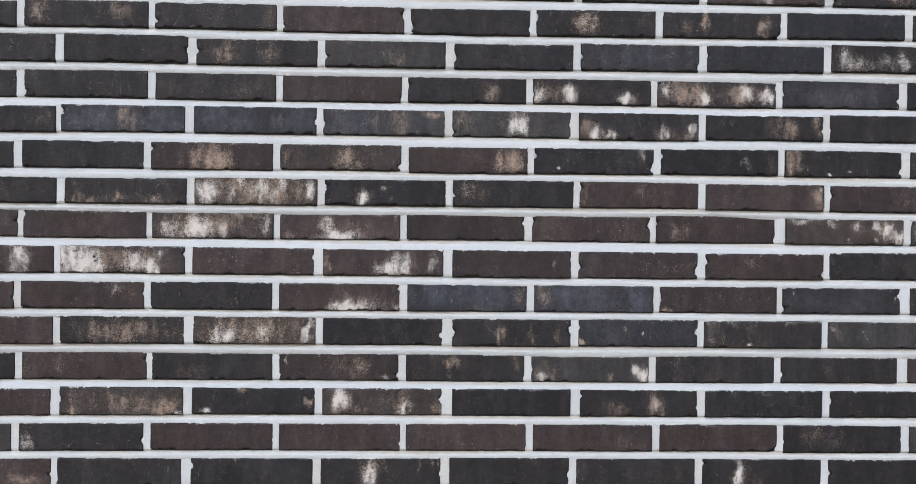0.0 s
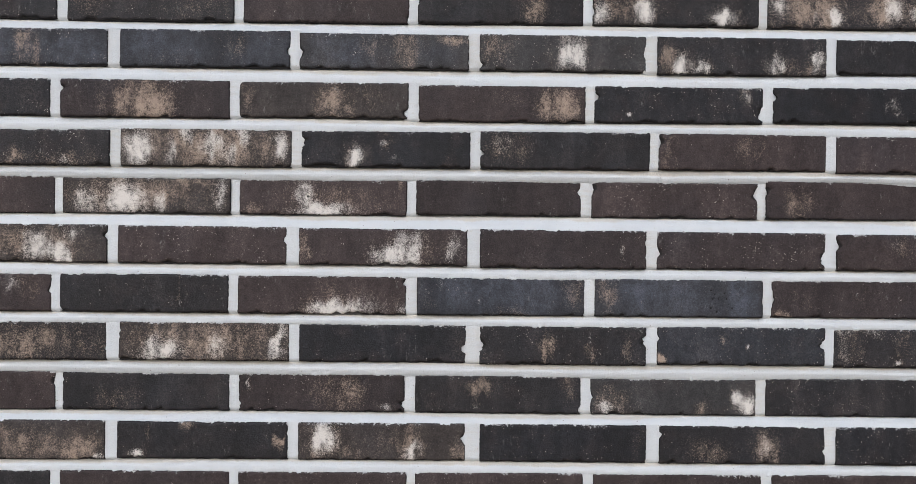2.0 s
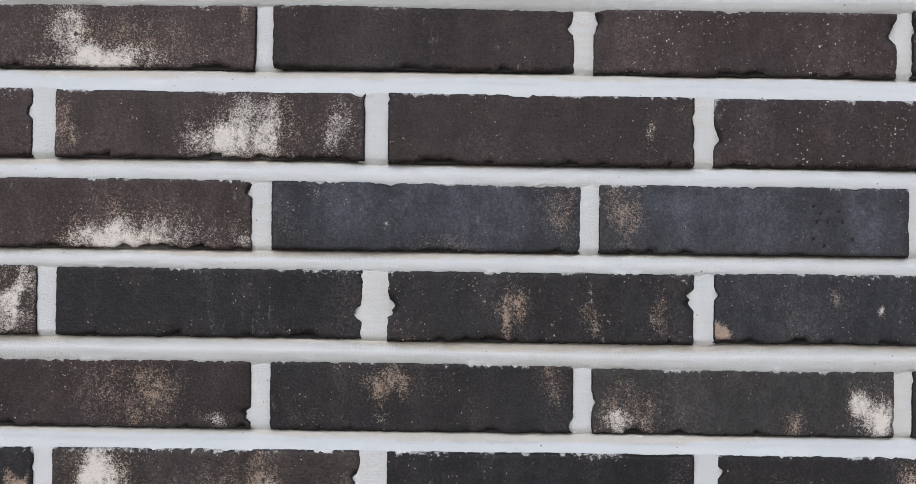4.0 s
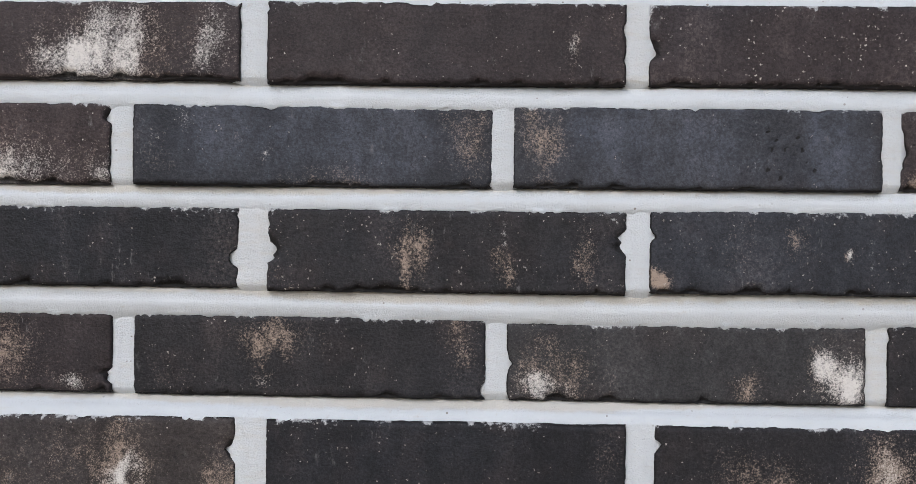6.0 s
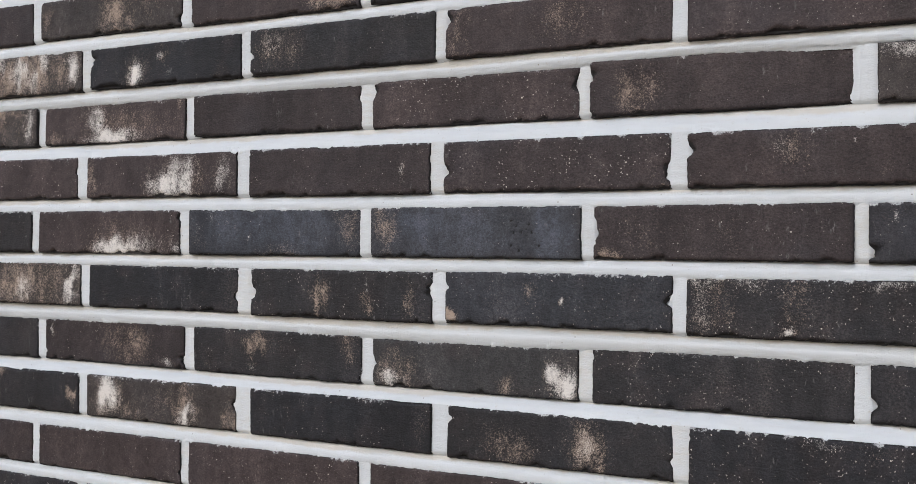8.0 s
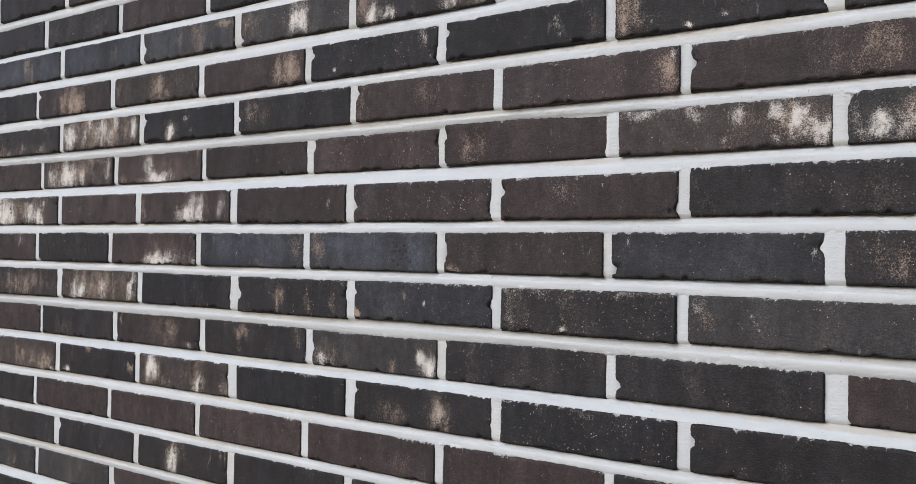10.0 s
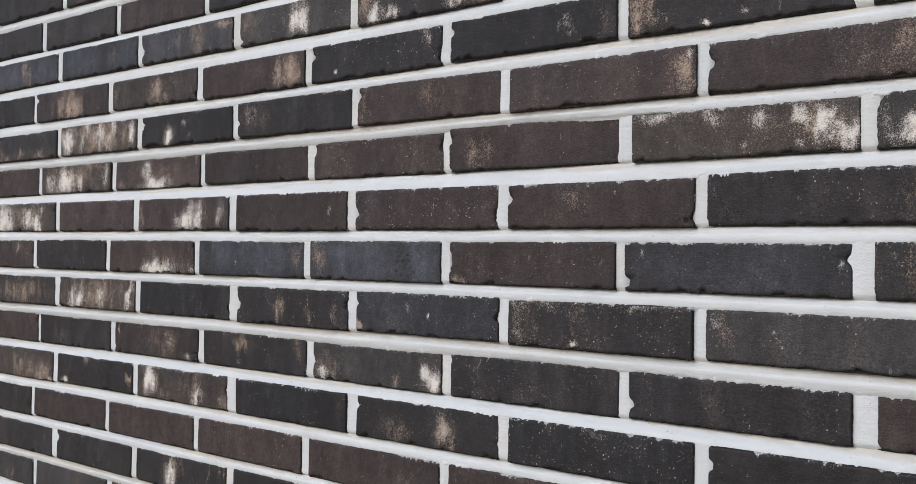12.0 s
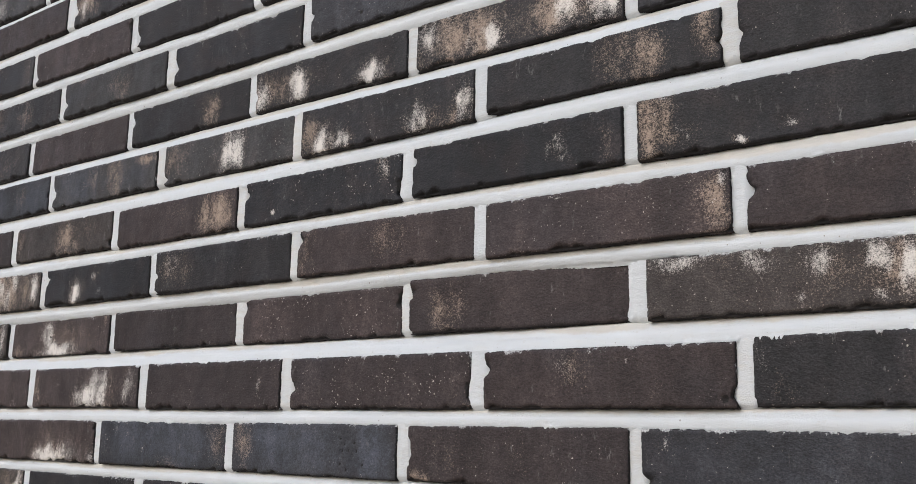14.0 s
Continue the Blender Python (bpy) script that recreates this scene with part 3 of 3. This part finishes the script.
marks(-3, -2, W(.12, .88, .025, .16, 1.1), T(.42, .12, .04, .22, .9), T(.19, .3, .02, .3, .5), T(.95, .5, .015, .3, .9))
marks(-3, -1, W(.13, .35, .06, .5, 1.1), W(.69, .75, .045, .3, 1.1), T(.66, .4, .07, .6, .8), T(.13, .6, .08, .5, .7), T(.3, .75, .07, .35, .55), T(.95, .7, .04, .4, .7), T(.48, .6, .08, .5, .4), NR(.45, .9))
marks(-3, 0, T(.95, .4, .04, .5, .3))
marks(-3, 1, T(.3, .7, .09, .45, .6), W(.65, .65, .04, .4, .5), T(.65, .65, .07, .5, .9), NL(.25), NR(.65, .8))
marks(-3, 2, T(.7, .2, .08, .2, .25), W(.50, .10, .05, .12, .5))
marks(-3, 3, T(.45, .7, .02, .3, .4), NL(.4))
marks(-4, -3, W(.05, .7, .04, .4, .7), NR(.65))
marks(-4, -2, T(.5, .5, .2, .5, .15))
marks(-4, -1, T(.2, .3, .1, .3, .2), NR(.75, .8))
marks(-4, 0, T(.5, .5, .2, .4, .2))
marks(-4, 1, T(.75, .6, .12, .45, .4))
marks(-4, 2, T(.35, .5, .01, .6, .4), NR(.9, .7))
marks(-4, 3, T(.25, .4, .1, .5, .55), T(.45, .5, .1, .5, .4), NL(.6, .5))
marks(-5, -4, T(.45, .5, .12, .5, .75), T(.8, .75, .12, .35, .85), NR(.6, .8))
marks(-5, -3, T(.6, .5, .05, .3, .3))
marks(-5, -2, T(.85, .4, .05, .4, .35), NL(.3, .8))
marks(-5, -1, W(.4, .6, .06, .45, .9), T(.43, .4, .12, .5, .7), T(.83, .25, .012, .3, 1.2), T(.98, .2, .02, .25, 1), NR(.6, .6))
marks(-5, 0, T(.6, .5, .03, .3, .3), NR(.6, .6))
marks(-5, 1, T(.85, .5, .06, .4, .4))
marks(-5, 2, W(.3, .55, .045, .55, 1.05), T(.46, .85, .04, .3, .7), NL(.2, .9))
marks(-5, 3, NL(.45))

# the courses above and below go on in the same bond, with their own chance
rng = np.random.default_rng(7)
for r in range(-8, 13):
    for c in range(-5, 6):
        if (r, c) in laid:
            continue
        x0 = c * PITCH + (r % 2) * SHIFT * PITCH + rng.normal(0, 0.0015)
        z1 = 1.5012 + r * COURSE + rng.normal(0, 0.0008)
        laid[r, c] = (x0, x0 + LENGTH + rng.normal(0, 0.001), z1 - HEIGHT, z1, 0.007 if r % 4 == 2 else -0.001, str(rng.choice(list("kknnbgk"))))
        if (r, c) not in fired:
            some = [T(rng.uniform(0, 1), rng.uniform(.3, .9), rng.uniform(.04, .12), .5, rng.uniform(.3, .9)) for _ in range(rng.integers(0, 4))]
            if rng.random() < 0.3:
                some += [W(rng.uniform(.1, .9), rng.uniform(.4, .8), .05, .4, rng.uniform(.6, 1))]
            if rng.random() < 0.5:
                some += [NL(rng.uniform(.2, .8), .8)]
            fired[r, c] = some


def rough_line(r, length, points, step, size):
    """A wandering line of chance along a length, read at points."""
    n = int(length / step) + 4
    return np.interp(points, np.linspace(-step, length + step, n), r.normal(0, size, n))


def fine_axis(length, step):
    """Stations along an edge, closer together at both ends."""
    ends = np.array([0, 0.0006, 0.0014, 0.0024, 0.0036, 0.005])
    inner = np.linspace(0.007, length - 0.007, max(2, int((length - 0.014) / step)))
    return np.concatenate([ends, inner, length - ends[::-1]])


def mesh_of(name, verts, faces, mat):
    me = bpy.data.meshes.new(name)
    verts, faces = np.asarray(verts, np.float32), np.asarray(faces, np.int32)
    me.vertices.add(len(verts))
    me.vertices.foreach_set("co", verts.ravel())
    me.loops.add(faces.size)
    me.loops.foreach_set("vertex_index", faces.ravel())
    me.polygons.add(len(faces))
    me.polygons.foreach_set("loop_start", np.arange(0, faces.size, 4, dtype=np.int32))
    me.polygons.foreach_set("use_smooth", np.ones(len(faces), bool))
    me.update(calc_edges=True)
    me.materials.append(mat)
    return me


def grid_faces(nu, nv, start=0, wrap=False):
    i, j = np.meshgrid(np.arange(nu - 1), np.arange(nv - 1), indexing="ij")
    a = (start + i * nv + j).ravel()
    return np.stack([a, a + nv, a + nv + 1, a + 1], 1)


def brick_mesh(w, h, seed, some):
    """A fired brick from its lower end corner: a ragged, chipped front face at y = 0, its sides going back."""
    r = np.random.default_rng(seed)
    u, v = fine_axis(w, 0.0024), fine_axis(h, 0.0015)
    U, V = np.meshgrid(u, v, indexing="ij")
    hollow = np.zeros(U.shape)
    # ragged ends, with notches where the arris broke
    ragged = lambda: np.abs(rough_line(r, h, v, 0.016, 0.00022)) + rough_line(r, h, v, 0.0017, 0.00014) + 0.0010 * np.clip(rough_line(r, h, v, 0.005, 1.0) - 0.9, 0, 1.5)
    left, right = ragged(), ragged()
    for kind, at, a, *s in (m for m in some if m[0] in "LR"):
        wide = 0.0042 * s[0] * (0.65 + 0.8 * r.random())
        d = np.abs(v - (1 - at) * h + rough_line(r, h, v, 0.0035, 0.0012)) / wide
        cut = 0.0050 * a * np.clip(1.15 - d ** 1.6, 0, 1) * np.clip(0.85 + rough_line(r, h, v, 0.0032, 0.30), 0.1, 1.4)
        pocket = 0.0052 * a * np.exp(-((v - (1 - at) * h - r.uniform(-0.2, 1.0) * wide) / (1.3 * wide)) ** 2) * np.clip(0.9 + rough_line(r, h, v, 0.003, 0.3), 0.2, 1.4)
        hollow += 0.8 * pocket[None, :] * np.exp(-((U if kind == "L" else w - U) / 0.0072) ** 2) * (1 if r.random() < 0.8 else 0.2)
        if kind == "L":
            left = left + cut
        else:
            right = right + cut
    top = np.abs(rough_line(r, w, u, 0.03, 0.00025)) + rough_line(r, w, u, 0.0018, 0.00009)
    low = np.abs(rough_line(r, w, u, 0.014, 0.0003)) + rough_line(r, w, u, 0.0018, 0.00016)
    near = lambda d: np.exp(-(d / 0.0035) ** 2)
    X = U + left[None, :] * near(U) - right[None, :] * near(w - U)
    Z = V + low[:, None] * near(V) - top[:, None] * near(h - V)
    # rounded arrises, a face that is not quite flat, chips along the bed
    edge = np.minimum(np.minimum(U, w - U), np.minimum(V, h - V))
    Y = 0.0013 * np.clip(1 - edge / 0.0020, 0, 1) ** 1.7
    Y += 0.0010 * np.clip(1 - (h - V) / (0.0034 + 0.0012 * rough_line(r, w, u, 0.025, 0.8))[:, None], 0, 1) ** 2
    Y += 0.0005 * np.sin(U / w * 3 + r.uniform(0, 6)) * np.sin(V / h * 2 + r.uniform(0, 6))
    lean = r.normal(0, 0.0006, 2)
    Y += lean[0] * (U / w - 0.5) * 2 + lean[1] * (V / h - 0.5)
    Y += hollow
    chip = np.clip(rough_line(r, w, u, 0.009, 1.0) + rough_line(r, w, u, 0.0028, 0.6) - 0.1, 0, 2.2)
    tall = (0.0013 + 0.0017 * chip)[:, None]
    # dark along the whole bed edge, taller where it is chipped
    broken_and_rim = np.clip(2.0 * (1.15 - V / tall), 0, 1) * (0.45 + 0.55 * np.clip(V / 0.0012, 0, 1))
    Y += (0.0018 + 0.0014 * chip)[:, None] * broken_and_rim
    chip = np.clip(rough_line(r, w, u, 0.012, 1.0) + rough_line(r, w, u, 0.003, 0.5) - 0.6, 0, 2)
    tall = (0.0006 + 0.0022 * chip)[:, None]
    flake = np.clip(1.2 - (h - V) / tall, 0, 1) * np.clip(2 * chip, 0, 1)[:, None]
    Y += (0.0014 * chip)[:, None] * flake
    broken_and_rim = np.maximum(np.maximum(broken_and_rim, 0.8 * flake), hollow / 0.0030)
    # a thin dark rim along all edges, uneven along the top
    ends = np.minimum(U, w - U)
    broken_and_rim = np.maximum(broken_and_rim, np.clip(0.72 + 0.25 * rough_line(r, w, u, 0.007, 1.0), 0.3, 1.0)[:, None] * np.exp(-edge / 0.0012))
    broken_and_rim = np.maximum(broken_and_rim, 0.68 * np.exp(-ends / 0.0010))
    broken_and_rim = np.maximum(broken_and_rim, np.clip(0.45 + rough_line(r, w, u, 0.012, 0.4), 0, 0.8)[:, None] * np.exp(-(h - V) / 0.0016))
    for _, cu, cv, size in (m for m in some if m[0] == "h"):
        pit = np.exp(-((U - cu * w) ** 2 + (V - (1 - cv) * h) ** 2) / (0.0017 * size) ** 2)
        Y += 0.0025 * pit
        broken_and_rim = np.maximum(broken_and_rim, 1.2 * pit)
    Y += r.normal(0, 0.00008, U.shape)
    nu, nv = U.shape
    front = np.stack([X, Y, Z], -1).reshape(-1, 3)
    faces = [grid_faces(nu, nv)]
    ring = np.concatenate([np.arange(nu) * nv, (nu - 1) * nv + np.arange(1, nv), np.arange(nu - 2, -1, -1) * nv + nv - 1, np.arange(nv - 2, 0, -1)])
    back = front[ring].copy()
    back[:, 1] = 0.030
    k = np.arange(len(ring))
    k2 = np.roll(k, -1)
    faces.append(np.stack([ring[k], len(front) + k, len(front) + k2, ring[k2]], 1))
    me = mesh_of("brick", np.concatenate([front, back]), np.concatenate(faces), BRICK)
    # lime (red), ash (green), blue firing (blue), mortar film (alpha)
    col = np.zeros((len(front) + len(back), 4), np.float32)
    seeds = r.normal(0, 1, (int(w / 0.012) + 2, int(h / 0.012) + 2))
    iu, iv = U / 0.012, V / 0.012
    a0, b0 = iu.astype(int), iv.astype(int)
    fu, fv = iu - a0, iv - b0
    wob = 0.055 * ((seeds[a0, b0] * (1 - fu) + seeds[a0 + 1, b0] * fu) * (1 - fv) + (seeds[a0, b0 + 1] * (1 - fu) + seeds[a0 + 1, b0 + 1] * fu) * fv)
    wob = wob + rough_line(r, w, u, 0.008, 0.05)[:, None]
    spread = [m for m in some if m[0] in "wtb"]
    spread += [("t", m[1], m[2], m[3] * 1.55 + 0.01, m[4] * 1.5, 0.62 * m[5]) for m in spread if m[0] == "w"]
    for kind, cu, cv, su, sv, a in spread:
        g = a * np.exp(-0.5 * (((U / w - cu + 0.3 * wob) / su) ** 2 + ((1 - V / h - cv + wob) / (sv * 0.75)) ** 2) ** 1.15)
        k = "wtb".index(kind)
        col[:nu * nv, k] = np.maximum(col[:nu * nv, k], g.ravel()) + 0.35 * np.minimum(col[:nu * nv, k], g.ravel())
    for _, u0, v0, u1, v1, a in (m for m in some if m[0] == "s"):
        du, dv = (u1 - u0) * w, (v1 - v0) * h
        along = np.clip(((U - u0 * w) * du + (h - V - v0 * h) * dv) / (du * du + dv * dv), 0, 1)
        gap = np.hypot(U - u0 * w - along * du, h - V - v0 * h - along * dv)
        g = a * np.exp(-(gap / 0.0013) ** 2) * (0.65 + 0.35 * np.sin(along * 17 + r.uniform(0, 6)))
        col[:nu * nv, 0] = np.maximum(col[:nu * nv, 0], g.ravel())
    film = np.exp(-(h - V) / 0.0024) * np.clip(0.16 + rough_line(r, w, u, 0.02, 0.55) + rough_line(r, w, u, 0.003, 0.6), 0, 1.4)[:, None]
    film = np.maximum(film, 0.55 * np.exp(-(h - V) / 0.007) * np.clip(rough_line(r, w, u, 0.03, 0.8), 0, 1)[:, None])
    film += 0.5 * np.exp(-ends / 0.0012) * np.clip(0.2 + rough_line(r, h, v, 0.01, 0.5), 0, 1)[None, :]
    col[:nu * nv, 3] = film.ravel()
    me.color_attributes.new("marks", "FLOAT_COLOR", "POINT").data.foreach_set("color", col.ravel())
    dark_share = np.zeros(len(col), np.float32)
    dark_share[:nu * nv] = np.clip(broken_and_rim, 0, 1).ravel()
    me.attributes.new("broken_and_rim", "FLOAT", "POINT").data.foreach_set("value", dark_share)
    return me


# ---- ground and the wall's core ----
def box(name, x0, x1, y0, y1, z0, z1, mat, parent=None):
    bm = bmesh.new()
    bmesh.ops.create_cube(bm, size=1.0)
    for q in bm.verts:
        q.co = ((x0 + x1) / 2 + q.co.x * (x1 - x0), (y0 + y1) / 2 + q.co.y * (y1 - y0), (z0 + z1) / 2 + q.co.z * (z1 - z0))
    me = bpy.data.meshes.new(name)
    bm.to_mesh(me)
    bm.free()
    me.materials.append(mat)
    ob = new(name, me)
    ob.parent = parent
    return ob


# the ground is out of view and reflects warm light up into the joints
ground_faces = bmesh.new()
for q in ((-400, -400), (400, -400), (400, 400), (-400, 400)):
    ground_faces.verts.new((*q, 0))
ground_faces.faces.new(ground_faces.verts)
ground_mesh = bpy.data.meshes.new("ground")
ground_faces.to_mesh(ground_mesh)
ground_faces.free()
ground_mesh.materials.append(GROUND)
tagged(new("ground", ground_mesh), "unseen plain ground in front of the wall, pale and warm to bounce light", "ground", kind="structure")

X_WEST, X_EAST = WEST * PITCH, EAST * PITCH
Z_TOP = 1.5012 + LAST * COURSE
wall = box("wall_front", X_WEST, X_EAST, 0.026, 0.25, 0.0, Z_TOP, MORTAR)
tagged(wall, "dark clinker brick wall with wide pale mortar joints", "wall", kind="structure")


def brick_at(r, c):
    """Ends, bed and top of any brick of the bond."""
    if (r, c) in laid:
        return laid[r, c][:5]
    x0, z1 = c * PITCH + (r % 2) * SHIFT * PITCH, 1.5012 + r * COURSE
    return x0, x0 + LENGTH, z1 - HEIGHT, z1, 0.007 if r % 4 == 2 else -0.001


def mortar_course(r):
    """The bed joint over a course and the head joints in it, struck so that the bed leans back under the bricks above."""
    g = np.random.default_rng(1000 + r)
    near = -9 <= r <= 12
    xs = np.concatenate([np.arange(X_WEST, -1.25, 0.05), np.arange(-1.25, 1.4, 0.0016), np.arange(1.4, X_EAST + 0.01, 0.05)]) if near else np.arange(X_WEST, X_EAST + 0.01, 0.06)
    cols = range(WEST, EAST)
    mid = lambda q: [(brick_at(q, c)[0] + brick_at(q, c)[1]) / 2 for c in cols]
    z_low = np.interp(xs, mid(r), [brick_at(r, c)[3] for c in cols])
    z_up = np.interp(xs, mid(r + 1), [brick_at(r + 1, c)[2] for c in cols])
    share = np.array([-0.30, -0.14, -0.07, 0.0, 0.08, 0.18, 0.30, 0.42, 0.50, 0.58, 0.70, 0.80, 0.88, 0.94, 1.0, 1.12, 1.35]) if near else np.array([-0.3, 0.0, 0.5, 1.0, 1.3])
    y_low = np.interp(xs, mid(r), [brick_at(r, c)[4] for c in cols])[:, None]
    y_up = np.interp(xs, mid(r + 1), [brick_at(r + 1, c)[4] for c in cols])[:, None]
    depth = y_low + (y_up - y_low) * np.interp(share, [-0.15, 0.08, 0.8, 1.0], [0.0, 0.22, 0.80, 1.0])[None, :]
    depth = depth + np.interp(share, [-0.3, 0, 0.12, 0.42, 0.60, 0.92, 1.0, 1.35], [0.0034, 0.0016, 0.0012, 0.0014, 0.0038, 0.0054, 0.0082, 0.0110])[None, :]
    sway = np.convolve(g.normal(0, 1, len(xs) + 40), np.ones(41) / 6.4, "valid")[:len(xs)]
    Z = z_low[:, None] + share[None, :] * (z_up - z_low)[:, None]
    Y = depth + 0.0004 * sway[:, None] * (0.4 + share[None, :])
    if near:
        chance = lambda k: np.convolve(g.normal(0, 1, len(xs) + k - 1), np.ones(k) / k ** 0.5, "valid")
        Y = Y + g.normal(0, 0.00006, Y.shape) + 0.00020 * chance(3)[:, None] * np.exp(-(share / 0.25) ** 2)[None, :]
        # a crease left by the trowel, and crumbs that lie over the arris of the brick below
        Y = Y + 0.0005 * np.clip(0.6 + chance(60), 0, 1.6)[:, None] * np.exp(-((share[None, :] - 0.50 - 0.05 * chance(90)[:, None]) / 0.07) ** 2)
        Y = Y - 0.0021 * np.clip(1.2 * chance(16) + 0.7 * chance(4) + 0.5 * chance(1) - 1.9, 0, 1.0)[:, None] * np.exp(-((share[None, :] + 0.05) / 0.10) ** 2)
        Z = Z + g.normal(0, 0.00015, Z.shape) + 0.0004 * chance(2)[:, None] * np.exp(-((share[None, :] + 0.1) / 0.08) ** 2)
    verts = [np.stack([np.broadcast_to(xs[:, None], Y.shape), Y, Z], -1).reshape(-1, 3)]
    # the bed turns beige towards the bricks above: shade painted into the joint
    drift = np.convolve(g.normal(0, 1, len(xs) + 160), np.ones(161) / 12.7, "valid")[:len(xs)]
    lit_tints = [np.clip((0.84 + 0.12 * drift[:, None] - share[None, :]) / 0.28, 0, 1).ravel()]
    faces, total = [grid_faces(len(xs), len(share))], Y.size
    for c in range(WEST, EAST - 1):
        (_, a, z0, z1, y0), (b, _, z2, z3, y1) = brick_at(r, c), brick_at(r, c + 1)
        lo, hi = min(z0, z2) - 0.0005, max(z1, z3) + 0.0005
        if -6 <= c <= 5 and near:
            s, q = np.linspace(-1, 1, 15), np.linspace(lo - 0.005, hi, 34)
            S, Q = np.meshgrid(s, q, indexing="ij")
            foot = np.clip((lo + 0.0035 - Q) / 0.007, 0, 1)
            S = (a + b) / 2 + S * ((b - a) / 2 + 0.0065 - 0.0070 * np.clip(foot * 4 - 1, 0, 1))
            off = (S - (a + b) / 2) / ((b - a) / 2)
            D = (y0 + y1) / 2 + 0.0022 - 0.0005 * (1 - np.clip(np.abs(off), 0, 1) ** 2) + g.normal(0, 0.00006, S.shape) + 0.0045 * np.clip(np.abs(off) - 1, 0, 1)
            D += g.uniform(0.0, 0.0012) * np.exp(-((off - g.choice([-0.6, 0.6]) + 0.06 * np.convolve(g.normal(0, 1, 42), np.ones(9) / 3, "valid")[None, :34]) / 0.14) ** 2)
            D += 0.00015 * np.convolve(g.normal(0, 1, 42), np.ones(9) / 3, "valid")[:34][None, :] + 0.0070 * foot
        else:
            S, Q = np.meshgrid([a - 0.002, b + 0.002], [lo, hi], indexing="ij")
            D = np.full(S.shape, (y0 + y1) / 2 + 0.0022)
        verts.append(np.stack([S, D, Q], -1).reshape(-1, 3))
        # each head joint takes one tint by chance
        lit_tints.append(np.full(S.size, g.uniform(0.55, 1.0)))
        faces.append(grid_faces(*S.shape, start=total))
        total += S.size
    me = mesh_of("mortar_joint", np.concatenate(verts), np.concatenate(faces), MORTAR)
    me.attributes.new("lit_tint", "FLOAT", "POINT").data.foreach_set("value", np.concatenate(lit_tints).astype(np.float32))
    ob = new("mortar_joint", me)
    ob.parent = wall


for r in range(FIRST, LAST):
    mortar_course(r)

# ---- the bricks far from the camera's way: one plain joined mesh ----
verts, faces = [], []
for r in range(FIRST, LAST + 1):
    for c in range(WEST, EAST):
        if (r, c) in laid:
            continue
        x0, x1, z0, z1, back = brick_at(r, c)
        x1 = min(x1, X_EAST)
        z0 = max(z0, 0.001)
        k = len(verts)
        for y, i in ((0.0, 0.0012), (0.0014, 0.0), (0.028, 0.0)):
            y = y + back if y < 0.01 else y
            verts += [(x0 + i, y, z0 + i), (x1 - i, y, z0 + i), (x1 - i, y, z1 - i), (x0 + i, y, z1 - i)]
        faces.append((k, k + 1, k + 2, k + 3))
        for b in (k, k + 4):
            faces += [(b + i, b + 4 + i, b + 4 + (i + 1) % 4, b + (i + 1) % 4) for i in range(4)]
rest = new("brickwork", mesh_of("brickwork", verts, faces, BRICK))
rest.data.polygons.foreach_set("use_smooth", np.zeros(len(faces), bool))
rest.parent, rest.color = wall, TONES["k"]
tagged(rest, kind="stuff")

# ---- the bricks that the camera passes ----
GROWN = 0.0005
for (r, c), (x0, x1, z0, z1, back, tone) in sorted(laid.items()):
    ob = new("brick", brick_mesh(x1 - x0 + 2 * GROWN, z1 - z0 + 2 * GROWN, 5000 + 100 * r + c, fired.get((r, c), ())))
    ob.location = (x0 - GROWN, back, z0 - GROWN)
    ob.parent, ob.color = wall, TONES[tone]
